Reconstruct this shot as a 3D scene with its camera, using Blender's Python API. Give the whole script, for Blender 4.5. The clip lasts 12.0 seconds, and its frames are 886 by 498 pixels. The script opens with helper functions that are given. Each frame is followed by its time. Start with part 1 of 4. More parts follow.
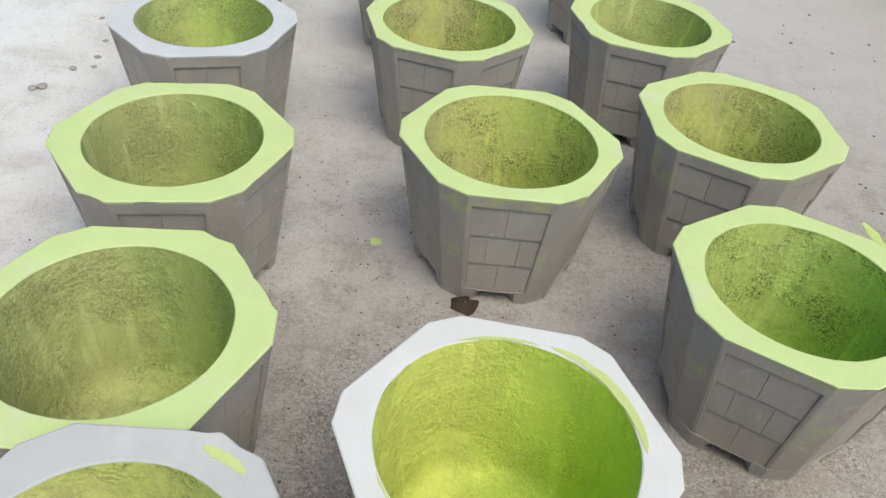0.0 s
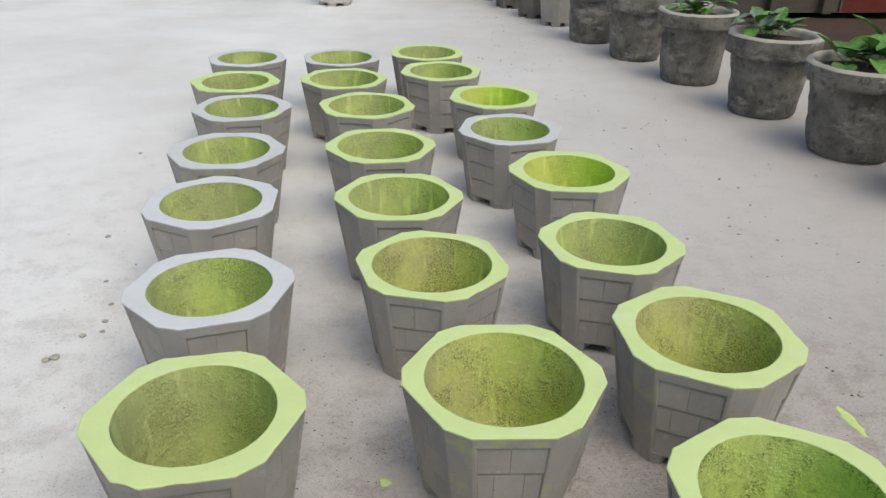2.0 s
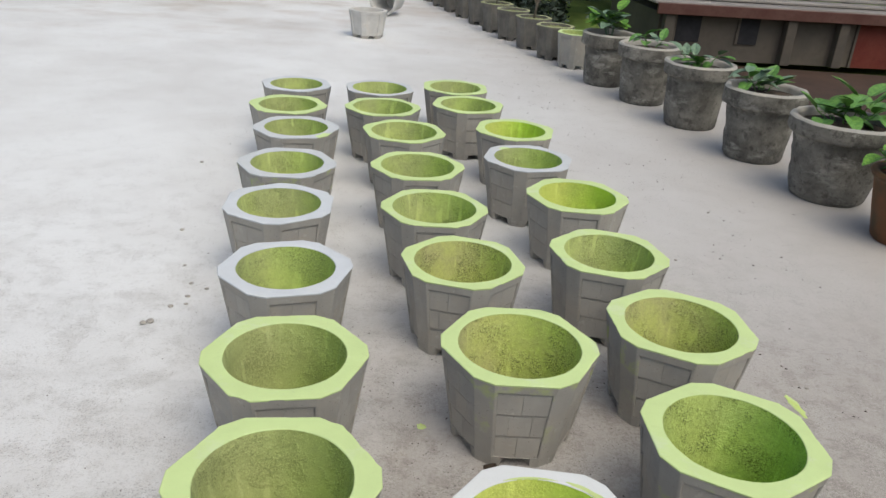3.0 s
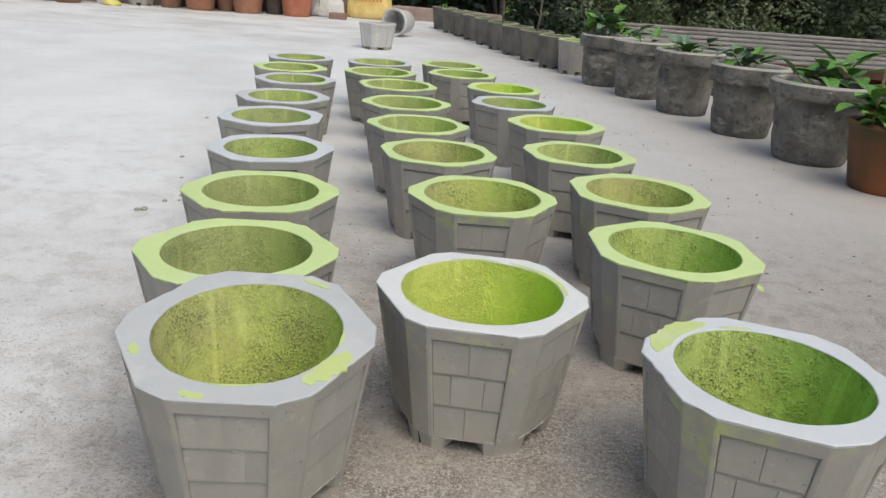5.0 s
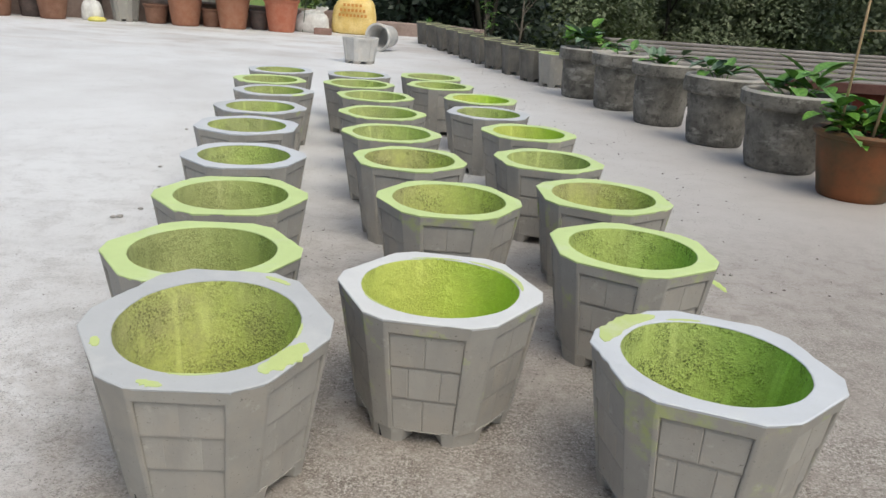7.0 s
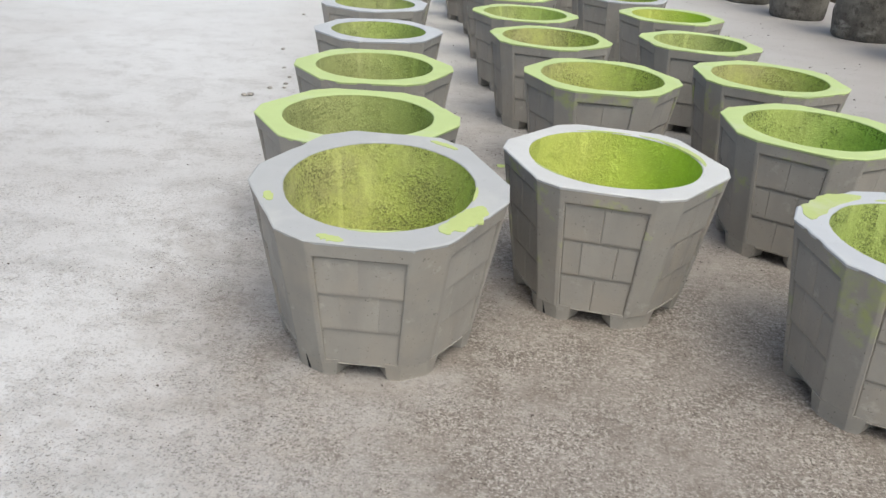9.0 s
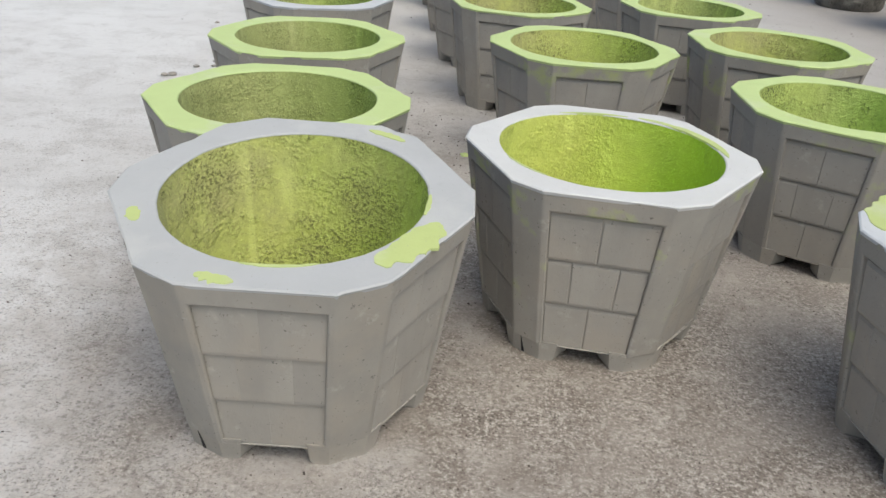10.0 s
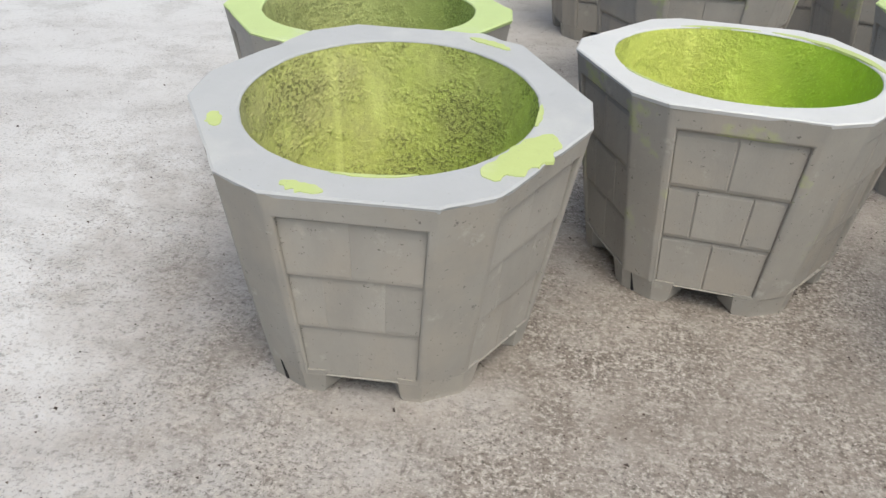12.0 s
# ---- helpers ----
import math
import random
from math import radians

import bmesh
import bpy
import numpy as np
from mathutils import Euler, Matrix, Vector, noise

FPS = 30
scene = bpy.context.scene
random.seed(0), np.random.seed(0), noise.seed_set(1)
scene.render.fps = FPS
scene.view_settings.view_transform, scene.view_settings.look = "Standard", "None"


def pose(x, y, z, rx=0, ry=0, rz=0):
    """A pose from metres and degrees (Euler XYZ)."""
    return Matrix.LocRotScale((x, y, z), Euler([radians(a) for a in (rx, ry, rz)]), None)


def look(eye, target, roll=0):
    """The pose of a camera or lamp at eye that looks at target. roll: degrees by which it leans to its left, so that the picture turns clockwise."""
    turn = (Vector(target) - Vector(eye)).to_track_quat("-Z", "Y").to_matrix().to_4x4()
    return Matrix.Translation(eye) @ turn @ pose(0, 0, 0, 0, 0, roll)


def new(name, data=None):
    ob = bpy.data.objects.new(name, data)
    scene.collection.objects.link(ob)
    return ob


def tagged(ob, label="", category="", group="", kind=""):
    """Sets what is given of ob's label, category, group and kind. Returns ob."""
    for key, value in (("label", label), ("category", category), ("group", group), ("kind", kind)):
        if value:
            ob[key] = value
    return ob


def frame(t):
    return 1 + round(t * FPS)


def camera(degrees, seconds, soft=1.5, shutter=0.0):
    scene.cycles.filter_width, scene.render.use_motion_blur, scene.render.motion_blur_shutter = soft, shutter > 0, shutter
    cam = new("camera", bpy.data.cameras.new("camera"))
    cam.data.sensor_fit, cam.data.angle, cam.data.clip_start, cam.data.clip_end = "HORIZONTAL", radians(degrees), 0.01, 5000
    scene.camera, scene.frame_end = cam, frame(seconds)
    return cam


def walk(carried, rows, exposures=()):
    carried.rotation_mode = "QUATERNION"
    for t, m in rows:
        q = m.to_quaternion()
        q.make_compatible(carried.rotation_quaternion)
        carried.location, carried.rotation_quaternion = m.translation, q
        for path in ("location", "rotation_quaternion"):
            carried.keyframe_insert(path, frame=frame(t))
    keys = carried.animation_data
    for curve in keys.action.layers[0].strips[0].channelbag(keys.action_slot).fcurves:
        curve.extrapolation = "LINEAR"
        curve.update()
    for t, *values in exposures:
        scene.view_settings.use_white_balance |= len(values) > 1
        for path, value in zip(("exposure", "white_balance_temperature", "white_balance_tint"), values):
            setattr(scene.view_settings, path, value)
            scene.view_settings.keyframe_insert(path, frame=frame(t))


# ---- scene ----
EXPOSURES = [(0, 0.12, 6480, 2), (0.7, -0.02, 6480, 3), (1.5, -0.06, 6480, 3), (2.5, -0.03, 6480, 3), (4.5, -0.05, 6480, 3), (6.5, 0.0, 6480, 3), (8.5, 0.08, 6480, 3), (9.5, 0.0, 6480, 3), (11, 0.08, 6480, 3), (12, 0.14, 6480, 3)]
SKY_STRENGTH, SUN_STRENGTH, SUN_HEIGHT, SUN_TURN = 0.15, 0.88, 62.0, 148.0
cam = camera(59.20, 12.0)
PATH = [
    # seconds, x, y, z, yaw, pitch, lean to the right
    (0, -0.029, 0.775, 0.948, -1.24, -39.52, -6.68),
    (0.5, -0.027, 0.787, 1.015, -0.43, -36.43, -3.77),
    (1, -0.050, 0.763, 1.031, -0.58, -31.30, -4.47),
    (1.5, -0.048, 0.766, 1.095, 0.62, -29.35, -1.30),
    (2, -0.071, 0.737, 1.112, -2.08, -26.45, -1.10),
    (2.5, -0.165, 0.528, 1.207, -4.61, -24.05, -4.65),
    (2.7, -0.173, 0.440, 1.257, -3.18, -24.95, -5.03),
    (4.3, 0.004, -0.031, 0.854, 1.19, -17.16, -2.49),
    (4.5, 0.007, -0.016, 0.844, 0.90, -18.37, -3.30),
    (5, 0.000, 0.000, 0.801, -0.00, -19.98, -4.34),
    (5.5, -0.001, -0.005, 0.787, 0.19, -21.76, -4.22),
    (6, 0.016, -0.023, 0.785, 0.68, -19.95, -3.89),
    (6.5, 0.048, -0.035, 0.784, -0.77, -19.94, -4.04),
    (6.7, 0.059, -0.042, 0.793, -1.15, -18.64, -4.35),
    (8.3, 0.033, -0.060, 0.721, 3.70, -22.51, -2.55),
    (8.5, -0.036, -0.027, 0.711, 3.63, -23.48, -2.88),
    (9, -0.081, -0.003, 0.682, 5.61, -25.86, -3.79),
    (9.5, -0.059, -0.012, 0.710, 4.35, -24.97, -3.05),
    (9.7, -0.056, -0.002, 0.707, 4.80, -24.97, -3.05),
    (10, -0.085, 0.309, 0.594, 2.96, -27.14, -3.77),
    (10.2, -0.096, 0.366, 0.548, 3.80, -28.70, -3.50),
    (10.5, -0.099, 0.391, 0.525, 4.97, -29.65, -3.24),
    (11, -0.099, 0.394, 0.514, 5.34, -30.78, -3.32),
    (11.5, -0.113, 0.380, 0.529, 8.29, -30.06, -2.20),
    (12, -0.120, 0.371, 0.520, 8.92, -30.89, -2.38),
]
walk(cam, [(t, pose(x, y, z, 90 + pitch, 0, yaw) @ pose(0, 0, 0, 0, 0, -lean)) for t, x, y, z, yaw, pitch, lean in PATH], EXPOSURES)

POTS = [
    # column and row, x, y, turn in degrees, size
    ("L1", -0.288, 1.076, 2.6, 1.048),
    ("L2", -0.398, 1.414, 5.6, 1.042),
    ("L3", -0.453, 1.827, 10.2, 1.011),
    ("L4", -0.534, 2.274, 16.7, 0.996),
    ("L5", -0.645, 2.757, -26.9, 1.011),
    ("L6", -0.696, 3.182, 2.6, 1.011),
    ("L7", -0.746, 3.673, 12.4, 1.008),
    ("L8", -0.851, 4.062, -1.9, 1.010),
    ("L9", -0.887, 4.506, -11.5, 1.010),
    ("M1", 0.076, 1.303, -6.2, 1.016),
    ("M2", 0.090, 1.930, 0.6, 1.025),
    ("M3", -0.037, 2.384, -13.8, 0.983),
    ("M4", -0.125, 2.802, 1.8, 0.986),
    ("M5", -0.196, 3.243, 7.1, 0.992),
    ("M6", -0.271, 3.721, -11.4, 1.010),
    ("M7", -0.395, 4.131, 11.6, 1.010),
    ("M8", -0.442, 4.538, -18.7, 1.010),
    ("R1", 0.513, 1.065, -19.2, 1.037),
    ("R2", 0.504, 1.617, -27.7, 1.014),
    ("R3", 0.524, 2.080, -26.0, 1.032),
    ("R4", 0.420, 2.509, -15.6, 0.986),
    ("R5", 0.400, 3.012, -3.8, 1.008),
    ("R6", 0.260, 3.433, 15.6, 1.010),
    ("R7", 0.241, 3.864, 19.1, 1.010),
    ("R8", 0.034, 4.288, 19.2, 1.010),
    ("R9", -0.028, 4.670, -28.9, 1.010),
]

# ---- light ----
world = bpy.data.worlds.new("sky")
scene.world = world
world.use_nodes = True
_bg = world.node_tree.nodes["Background"]
_sky = world.node_tree.nodes.new("ShaderNodeTexSky")
_sky.sky_type, _sky.sun_disc = "NISHITA", False
_sky.sun_elevation, _sky.sun_rotation = radians(SUN_HEIGHT), radians(SUN_TURN)
_sky.air_density, _sky.dust_density, _sky.ozone_density = 1.0, 6.0, 1.0
world.node_tree.links.new(_sky.outputs[0], _bg.inputs[0])
_bg.inputs[1].default_value = SKY_STRENGTH
sun = new("sun", bpy.data.lights.new("sun", "SUN"))
sun.data.energy, sun.data.angle, sun.data.color = SUN_STRENGTH, radians(60), (1.0, 0.96, 0.9)
_away = Vector((math.sin(radians(SUN_TURN)), math.cos(radians(SUN_TURN)), math.tan(radians(SUN_HEIGHT))))
sun.matrix_world = look(_away * 8, (0, 0, 0))


# ---- materials ----
class Nodes:
    """A short way to write a node material."""

    def __init__(self, name, rough=0.8, metal=0.0):
        self.m = bpy.data.materials.new(name)
        self.m.use_nodes = True
        self.t = self.m.node_tree
        self.b = self.t.nodes["Principled BSDF"]
        self.b.inputs["Roughness"].default_value = rough
        self.b.inputs["Metallic"].default_value = metal
        self.b.inputs["Specular IOR Level"].default_value = 0.3
        self.co = self.t.nodes.new("ShaderNodeTexCoord").outputs["Object"]

    def put(self, socket, value):
        if isinstance(value, bpy.types.NodeSocket):
            self.t.links.new(value, socket)
        elif isinstance(value, tuple) and len(value) == 3 and socket.type == "RGBA":
            socket.default_value = (*value, 1)
        else:
            socket.default_value = value

    def world_place(self):
        self.co = self.t.nodes.new("ShaderNodeNewGeometry").outputs["Position"]
        return self

    def shifted(self):
        """Object places moved by a random amount for each object."""
        r = self.t.nodes.new("ShaderNodeObjectInfo").outputs["Random"]
        m = self.t.nodes.new("ShaderNodeVectorMath")
        m.operation = "MULTIPLY_ADD"
        self.put(m.inputs[0], r)
        m.inputs[1].default_value = (7.0, 13.0, 5.0)
        self.put(m.inputs[2], self.co)
        self.co = m.outputs[0]
        return self

    def stretch(self, x, y, z):
        m = self.t.nodes.new("ShaderNodeVectorMath")
        m.operation = "MULTIPLY"
        self.put(m.inputs[0], self.co)
        m.inputs[1].default_value = (x, y, z)
        return m.outputs[0]

    def noise(self, scale, detail=4.0, rough=0.6, at=None):
        n = self.t.nodes.new("ShaderNodeTexNoise")
        self.put(n.inputs["Vector"], at or self.co)
        n.inputs["Scale"].default_value, n.inputs["Detail"].default_value, n.inputs["Roughness"].default_value = scale, detail, rough
        return n.outputs["Fac"]

    def grains(self, scale):
        """A random value for each small uneven cell."""
        n = self.t.nodes.new("ShaderNodeTexVoronoi")
        self.put(n.inputs["Vector"], self.co)
        n.inputs["Scale"].default_value = scale
        q = self.t.nodes.new("ShaderNodeSeparateColor")
        self.put(q.inputs[0], n.outputs["Color"])
        return q.outputs[0]

    def ramp(self, fac, low, high):
        n = self.t.nodes.new("ShaderNodeMapRange")
        self.put(n.inputs[0], fac)
        n.inputs[1].default_value, n.inputs[2].default_value = low, high
        return n.outputs[0]

    def mix(self, fac, a, b, blend="MIX"):
        n = self.t.nodes.new("ShaderNodeMix")
        n.data_type, n.blend_type = "RGBA", blend
        self.put(n.inputs[0], fac), self.put(n.inputs[6], a), self.put(n.inputs[7], b)
        return n.outputs[2]

    def maths(self, op, a, b):
        n = self.t.nodes.new("ShaderNodeMath")
        n.operation = op
        self.put(n.inputs[0], a), self.put(n.inputs[1], b)
        return n.outputs[0]

    def random(self):
        return self.t.nodes.new("ShaderNodeObjectInfo").outputs["Random"]

    def island(self):
        return self.t.nodes.new("ShaderNodeNewGeometry").outputs["Random Per Island"]

    def axis(self, k):
        n = self.t.nodes.new("ShaderNodeSeparateXYZ")
        self.put(n.inputs[0], self.co)
        return n.outputs[k]

    def bump(self, height, strength=0.3, distance=0.002):
        n = self.t.nodes.new("ShaderNodeBump")
        self.put(n.inputs["Height"], height)
        n.inputs["Strength"].default_value, n.inputs["Distance"].default_value = strength, distance
        if self.b.inputs["Normal"].is_linked:
            self.t.links.new(self.b.inputs["Normal"].links[0].from_socket, n.inputs["Normal"])
        self.t.links.new(n.outputs[0], self.b.inputs["Normal"])
        return self

    def colour(self, c):
        self.put(self.b.inputs["Base Color"], c)
        return self


def cast_concrete(name, light, dark, green=0.0):
    n = Nodes(name, 0.85)
    up = n.axis(2)
    n.shifted()
    c = n.mix(n.ramp(n.noise(6, 6, 0.65), 0.34, 0.66), dark, light)
    warm = tuple(v * k for v, k in zip(light, (1.02, 0.96, 0.90)))
    c = n.mix(n.maths("MULTIPLY", n.ramp(n.noise(11, 4), 0.48, 0.66), 0.6), c, warm)
    c = n.mix(n.maths("MULTIPLY", n.ramp(n.noise(1.0, 4, 0.6, at=n.stretch(16, 16, 5)), 0.50, 0.68), 0.4), c, tuple(v * 0.88 for v in dark))
    c = n.mix(n.maths("MULTIPLY", n.ramp(n.noise(26, 5, 0.7), 0.60, 0.70), 0.65), c, tuple(min(1, v * 1.28) for v in light))
    c = n.mix(n.ramp(n.noise(300, 2), 0.68, 0.78), c, tuple(v * 0.55 for v in dark))
    c = n.mix(n.maths("MULTIPLY", n.ramp(n.noise(150, 3, 0.7), 0.66, 0.70), 0.8), c, tuple(v * 0.45 for v in dark))
    if green:
        over = n.maths("MULTIPLY", n.ramp(n.noise(12, 4, 0.65), 0.55, 0.68), n.ramp(up, 0.06, 0.17))
        c = n.mix(n.maths("MULTIPLY", over, green), c, (0.46, 0.56, 0.12))
    c = n.mix(n.maths("MULTIPLY", n.random(), 0.25), c, dark)
    n.colour(c).bump(n.noise(45, 5), 0.3, 0.004).bump(n.noise(400, 2), 0.25, 0.001)
    return n.m


def rim_paint(name, paint, under, worn):
    """Sprayed paint on a cast rim; worn: where the other colour shows (0 none, 1 all)."""
    n = Nodes(name, 0.7).shifted()
    c = n.mix(n.ramp(n.noise(14, 4), 0.3, 0.7), paint, tuple(v * 0.93 for v in paint))
    c = n.mix(n.ramp(n.noise(5.5, 3, 0.45), 0.78 - worn, 0.80 - worn), c, under)
    c = n.mix(n.maths("MULTIPLY", n.ramp(n.noise(34, 5, 0.7), 0.60, 0.70), 0.4), c, tuple(v * 0.86 for v in paint))
    c = n.mix(n.maths("MULTIPLY", n.ramp(n.noise(9, 5, 0.65), 0.55, 0.70), 0.3), c, (0.60, 0.61, 0.58))
    c = n.mix(n.ramp(n.noise(420, 2), 0.7, 0.76), c, (0.3, 0.3, 0.27))
    n.colour(c).bump(n.noise(60, 4), 0.2, 0.003)
    return n.m


def bowl_paint(name, paint, bare, cover, pitted=0.78, side_tint=(0.79, 0.97, 0.60)):
    """Lime paint sprayed over rough, pitted mortar: yellowish on one side, darker and greener on the other, with pale
    runs.
    """
    n = Nodes(name, 0.8)
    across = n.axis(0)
    n.shifted()
    rough = n.noise(70, 5, 0.75)
    pits = n.noise(240, 3, 0.65)
    runs = n.noise(1.0, 2, 0.4, at=n.stretch(38, 38, 2.5))
    gritty = n.ramp(n.noise(10, 5, 0.7), 0.46, 0.57)
    smooth = n.ramp(runs, 0.60, 0.68)
    c = n.mix(n.ramp(n.noise(6, 4), cover - 0.12, cover + 0.12), paint, bare)
    c = n.mix(n.maths("MULTIPLY", n.ramp(n.noise(95, 4, 0.7), 0.45, 0.62), 0.1 + 0.3 * pitted), c, tuple(v * 0.62 for v in bare))
    c = n.mix(n.maths("MULTIPLY", smooth, 0.5), c, tuple(min(1, v * 1.18 + 0.04) for v in paint))
    bare_part = n.maths("MULTIPLY", gritty, n.maths("SUBTRACT", 1.0, smooth))
    dark = n.maths("MULTIPLY", n.ramp(n.maths("ADD", pits, n.maths("MULTIPLY", n.grains(430), 0.22)), 0.645, 0.69), bare_part)
    c = n.mix(n.maths("MULTIPLY", dark, pitted), c, tuple(v * 0.24 for v in bare))
    c = n.mix(n.maths("MULTIPLY", n.ramp(n.noise(520, 2, 0.5), 0.62, 0.68), 0.1 + 0.5 * pitted), c, tuple(v * 0.3 for v in bare))
    c = n.mix(n.maths("MULTIPLY", n.ramp(pits, 0.42, 0.36), 0.35), c, tuple(min(1, v * 1.3 + 0.05) for v in paint))
    # multiplies the colour darker and greener towards +x
    greener = n.ramp(n.maths("ADD", across, n.maths("MULTIPLY", n.noise(8, 4), 0.10)), 0.0, 0.17)
    c = n.mix(greener, c, side_tint, "MULTIPLY")
    n.colour(c).bump(rough, 0.5, 0.005).bump(n.maths("MULTIPLY", pits, gritty), 0.9, 0.004)
    return n.m


LIME, PALE, GREYRIM = (0.53, 0.65, 0.30), (0.55, 0.575, 0.61), (0.46, 0.475, 0.49)
mat_cast = cast_concrete("cast_concrete", (0.385, 0.371, 0.340), (0.312, 0.300, 0.276))
mat_brick = cast_concrete("cast_concrete_brick", (0.40, 0.383, 0.349), (0.325, 0.311, 0.285))
mat_oversprayed = cast_concrete("oversprayed_concrete", (0.385, 0.371, 0.340), (0.312, 0.300, 0.276), 0.6)
mat_old_cast = cast_concrete("old_concrete", (0.19, 0.182, 0.165), (0.105, 0.10, 0.09))
mat_pale_cast = cast_concrete("pale_concrete", (0.58, 0.575, 0.555), (0.46, 0.45, 0.43))


def hand_plaster():
    """Rough dark cement render with damp patches and smears of pale mortar."""
    n = Nodes("hand_plastered_concrete", 0.9).shifted()
    c = n.mix(n.ramp(n.noise(7, 5, 0.65), 0.38, 0.62), (0.10, 0.094, 0.083), (0.215, 0.203, 0.18))
    smear = n.noise(1.0, 5, 0.7, at=n.stretch(6, 6, 15))
    c = n.mix(n.maths("MULTIPLY", n.ramp(smear, 0.55, 0.66), 0.75), c, (0.33, 0.32, 0.29))
    c = n.mix(n.maths("MULTIPLY", n.ramp(n.noise(24, 5, 0.7), 0.54, 0.64), 0.6), c, (0.045, 0.042, 0.036))
    c = n.mix(n.maths("MULTIPLY", n.ramp(n.noise(120, 3), 0.6, 0.7), 0.5), c, (0.04, 0.037, 0.032))
    n.colour(c).bump(n.noise(18, 5, 0.7), 0.7, 0.012).bump(n.noise(90, 4), 0.4, 0.003)
    return n.m


mat_rough_cast = hand_plaster()
mat_rim = {
    "lime": rim_paint("lime_rim", LIME, PALE, 0.0),
    "white": rim_paint("white_rim", (0.63, 0.64, 0.645), LIME, 0.08),
    "pale": rim_paint("pale_rim", PALE, LIME, 0.0),
    "grey": rim_paint("grey_rim", GREYRIM, LIME, 0.0),
    "worn": rim_paint("worn_rim", (0.52, 0.54, 0.56), LIME, 0.12),
}
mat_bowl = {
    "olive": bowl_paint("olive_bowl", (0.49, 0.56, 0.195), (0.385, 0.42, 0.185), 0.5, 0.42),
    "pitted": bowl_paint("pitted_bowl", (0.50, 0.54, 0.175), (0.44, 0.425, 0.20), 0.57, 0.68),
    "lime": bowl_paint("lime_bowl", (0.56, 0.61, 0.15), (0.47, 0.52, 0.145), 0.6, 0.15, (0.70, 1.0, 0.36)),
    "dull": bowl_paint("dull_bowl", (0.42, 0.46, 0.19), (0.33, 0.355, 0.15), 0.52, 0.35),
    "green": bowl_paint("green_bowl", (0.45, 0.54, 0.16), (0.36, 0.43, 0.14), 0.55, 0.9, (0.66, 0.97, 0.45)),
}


def floor_material():
    n = Nodes("worn_concrete_floor", 0.62).world_place()
    n.b.inputs["Specular IOR Level"].default_value = 0.5
    mul, add = (lambda a, b: n.maths("MULTIPLY", a, b)), (lambda a, b: n.maths("ADD", a, b))
    x, y = n.axis(0), n.axis(1)
    patch = n.noise(3.2, 6, 0.7)
    c = n.mix(n.ramp(n.noise(0.55, 4, 0.55), 0.35, 0.65), (0.47, 0.455, 0.445), (0.56, 0.555, 0.555))
    c = n.mix(mul(n.ramp(patch, 0.46, 0.66), add(mul(n.ramp(y, 4.0, 1.5), 0.4), 0.2)), c, (0.39, 0.375, 0.36))
    # sky sheen on the left part, painted as a bluish-white base colour
    side = n.ramp(x, 0.55, -0.9)
    c = n.mix(mul(side, n.ramp(n.noise(0.9, 4), 0.22, 0.60)), c, (0.69, 0.695, 0.705))
    # washed-out clouds and trowel drags on the pale side
    drag = n.noise(1.0, 5, 0.7, at=n.stretch(3.0, 5.5, 1))
    c = n.mix(mul(n.ramp(drag, 0.52, 0.64), mul(n.ramp(y, 3.6, 0.8), 0.7)), c, (0.45, 0.45, 0.45))
    c = n.mix(mul(n.ramp(n.noise(9, 6, 0.72), 0.50, 0.62), mul(n.ramp(y, 4.5, 1.2), 0.6)), c, (0.42, 0.415, 0.41))
    # darker and browner towards the row of round pots
    c = n.mix(mul(n.ramp(add(x, mul(n.noise(1.4, 4, 0.6), 0.9)), 1.2, 2.3), 0.75), c, (0.37, 0.34, 0.315))
    # gritty, weathered part where the rows begin
    worn = n.ramp(add(y, mul(n.noise(0.8, 4), 2.4)), 4.35, 2.4)
    worn = mul(worn, n.ramp(add(x, mul(n.noise(2.4, 6, 0.72), 1.9)), 0.24, 0.80))
    c = n.mix(mul(worn, 0.93), c, (0.268, 0.235, 0.205))
    c = n.mix(mul(n.ramp(n.noise(13, 5, 0.72), 0.48, 0.60), mul(worn, 0.65)), c, (0.185, 0.158, 0.135))
    c = n.mix(mul(n.ramp(n.noise(19, 5, 0.7), 0.53, 0.64), mul(worn, 0.6)), c, (0.43, 0.40, 0.37))
    near = n.ramp(y, 3.4, 1.0)
    rough = mul(n.maths("MAXIMUM", mul(worn, n.ramp(y, 2.9, 1.3)), mul(near, 0.66)), add(mul(n.ramp(n.noise(4.5, 5, 0.68), 0.38, 0.60), 0.7), 0.3))
    # grains of sand and gravel, light and dark
    coarse, fine = n.noise(115, 4, 0.65), n.noise(250, 3, 0.65)
    c = n.mix(mul(n.ramp(coarse, 0.54, 0.59), mul(rough, 0.8)), c, (0.50, 0.465, 0.43))
    c = n.mix(mul(n.ramp(coarse, 0.44, 0.39), mul(rough, 0.85)), c, (0.125, 0.105, 0.088))
    c = n.mix(mul(n.ramp(fine, 0.57, 0.61), mul(rough, 0.85)), c, (0.60, 0.57, 0.535))
    c = n.mix(mul(n.ramp(fine, 0.42, 0.38), mul(rough, 0.95)), c, (0.075, 0.065, 0.056))
    # pock marks in loose clusters, some drawn out sideways
    zone = n.ramp(n.noise(2.6, 5, 0.7), 0.48, 0.60)
    pock = n.noise(1.0, 3, 0.6, at=n.stretch(80, 150, 1))
    c = n.mix(mul(n.ramp(pock, 0.60, 0.66), mul(mul(zone, n.ramp(y, 5.5, 1.2)), 0.75)), c, (0.17, 0.16, 0.15))
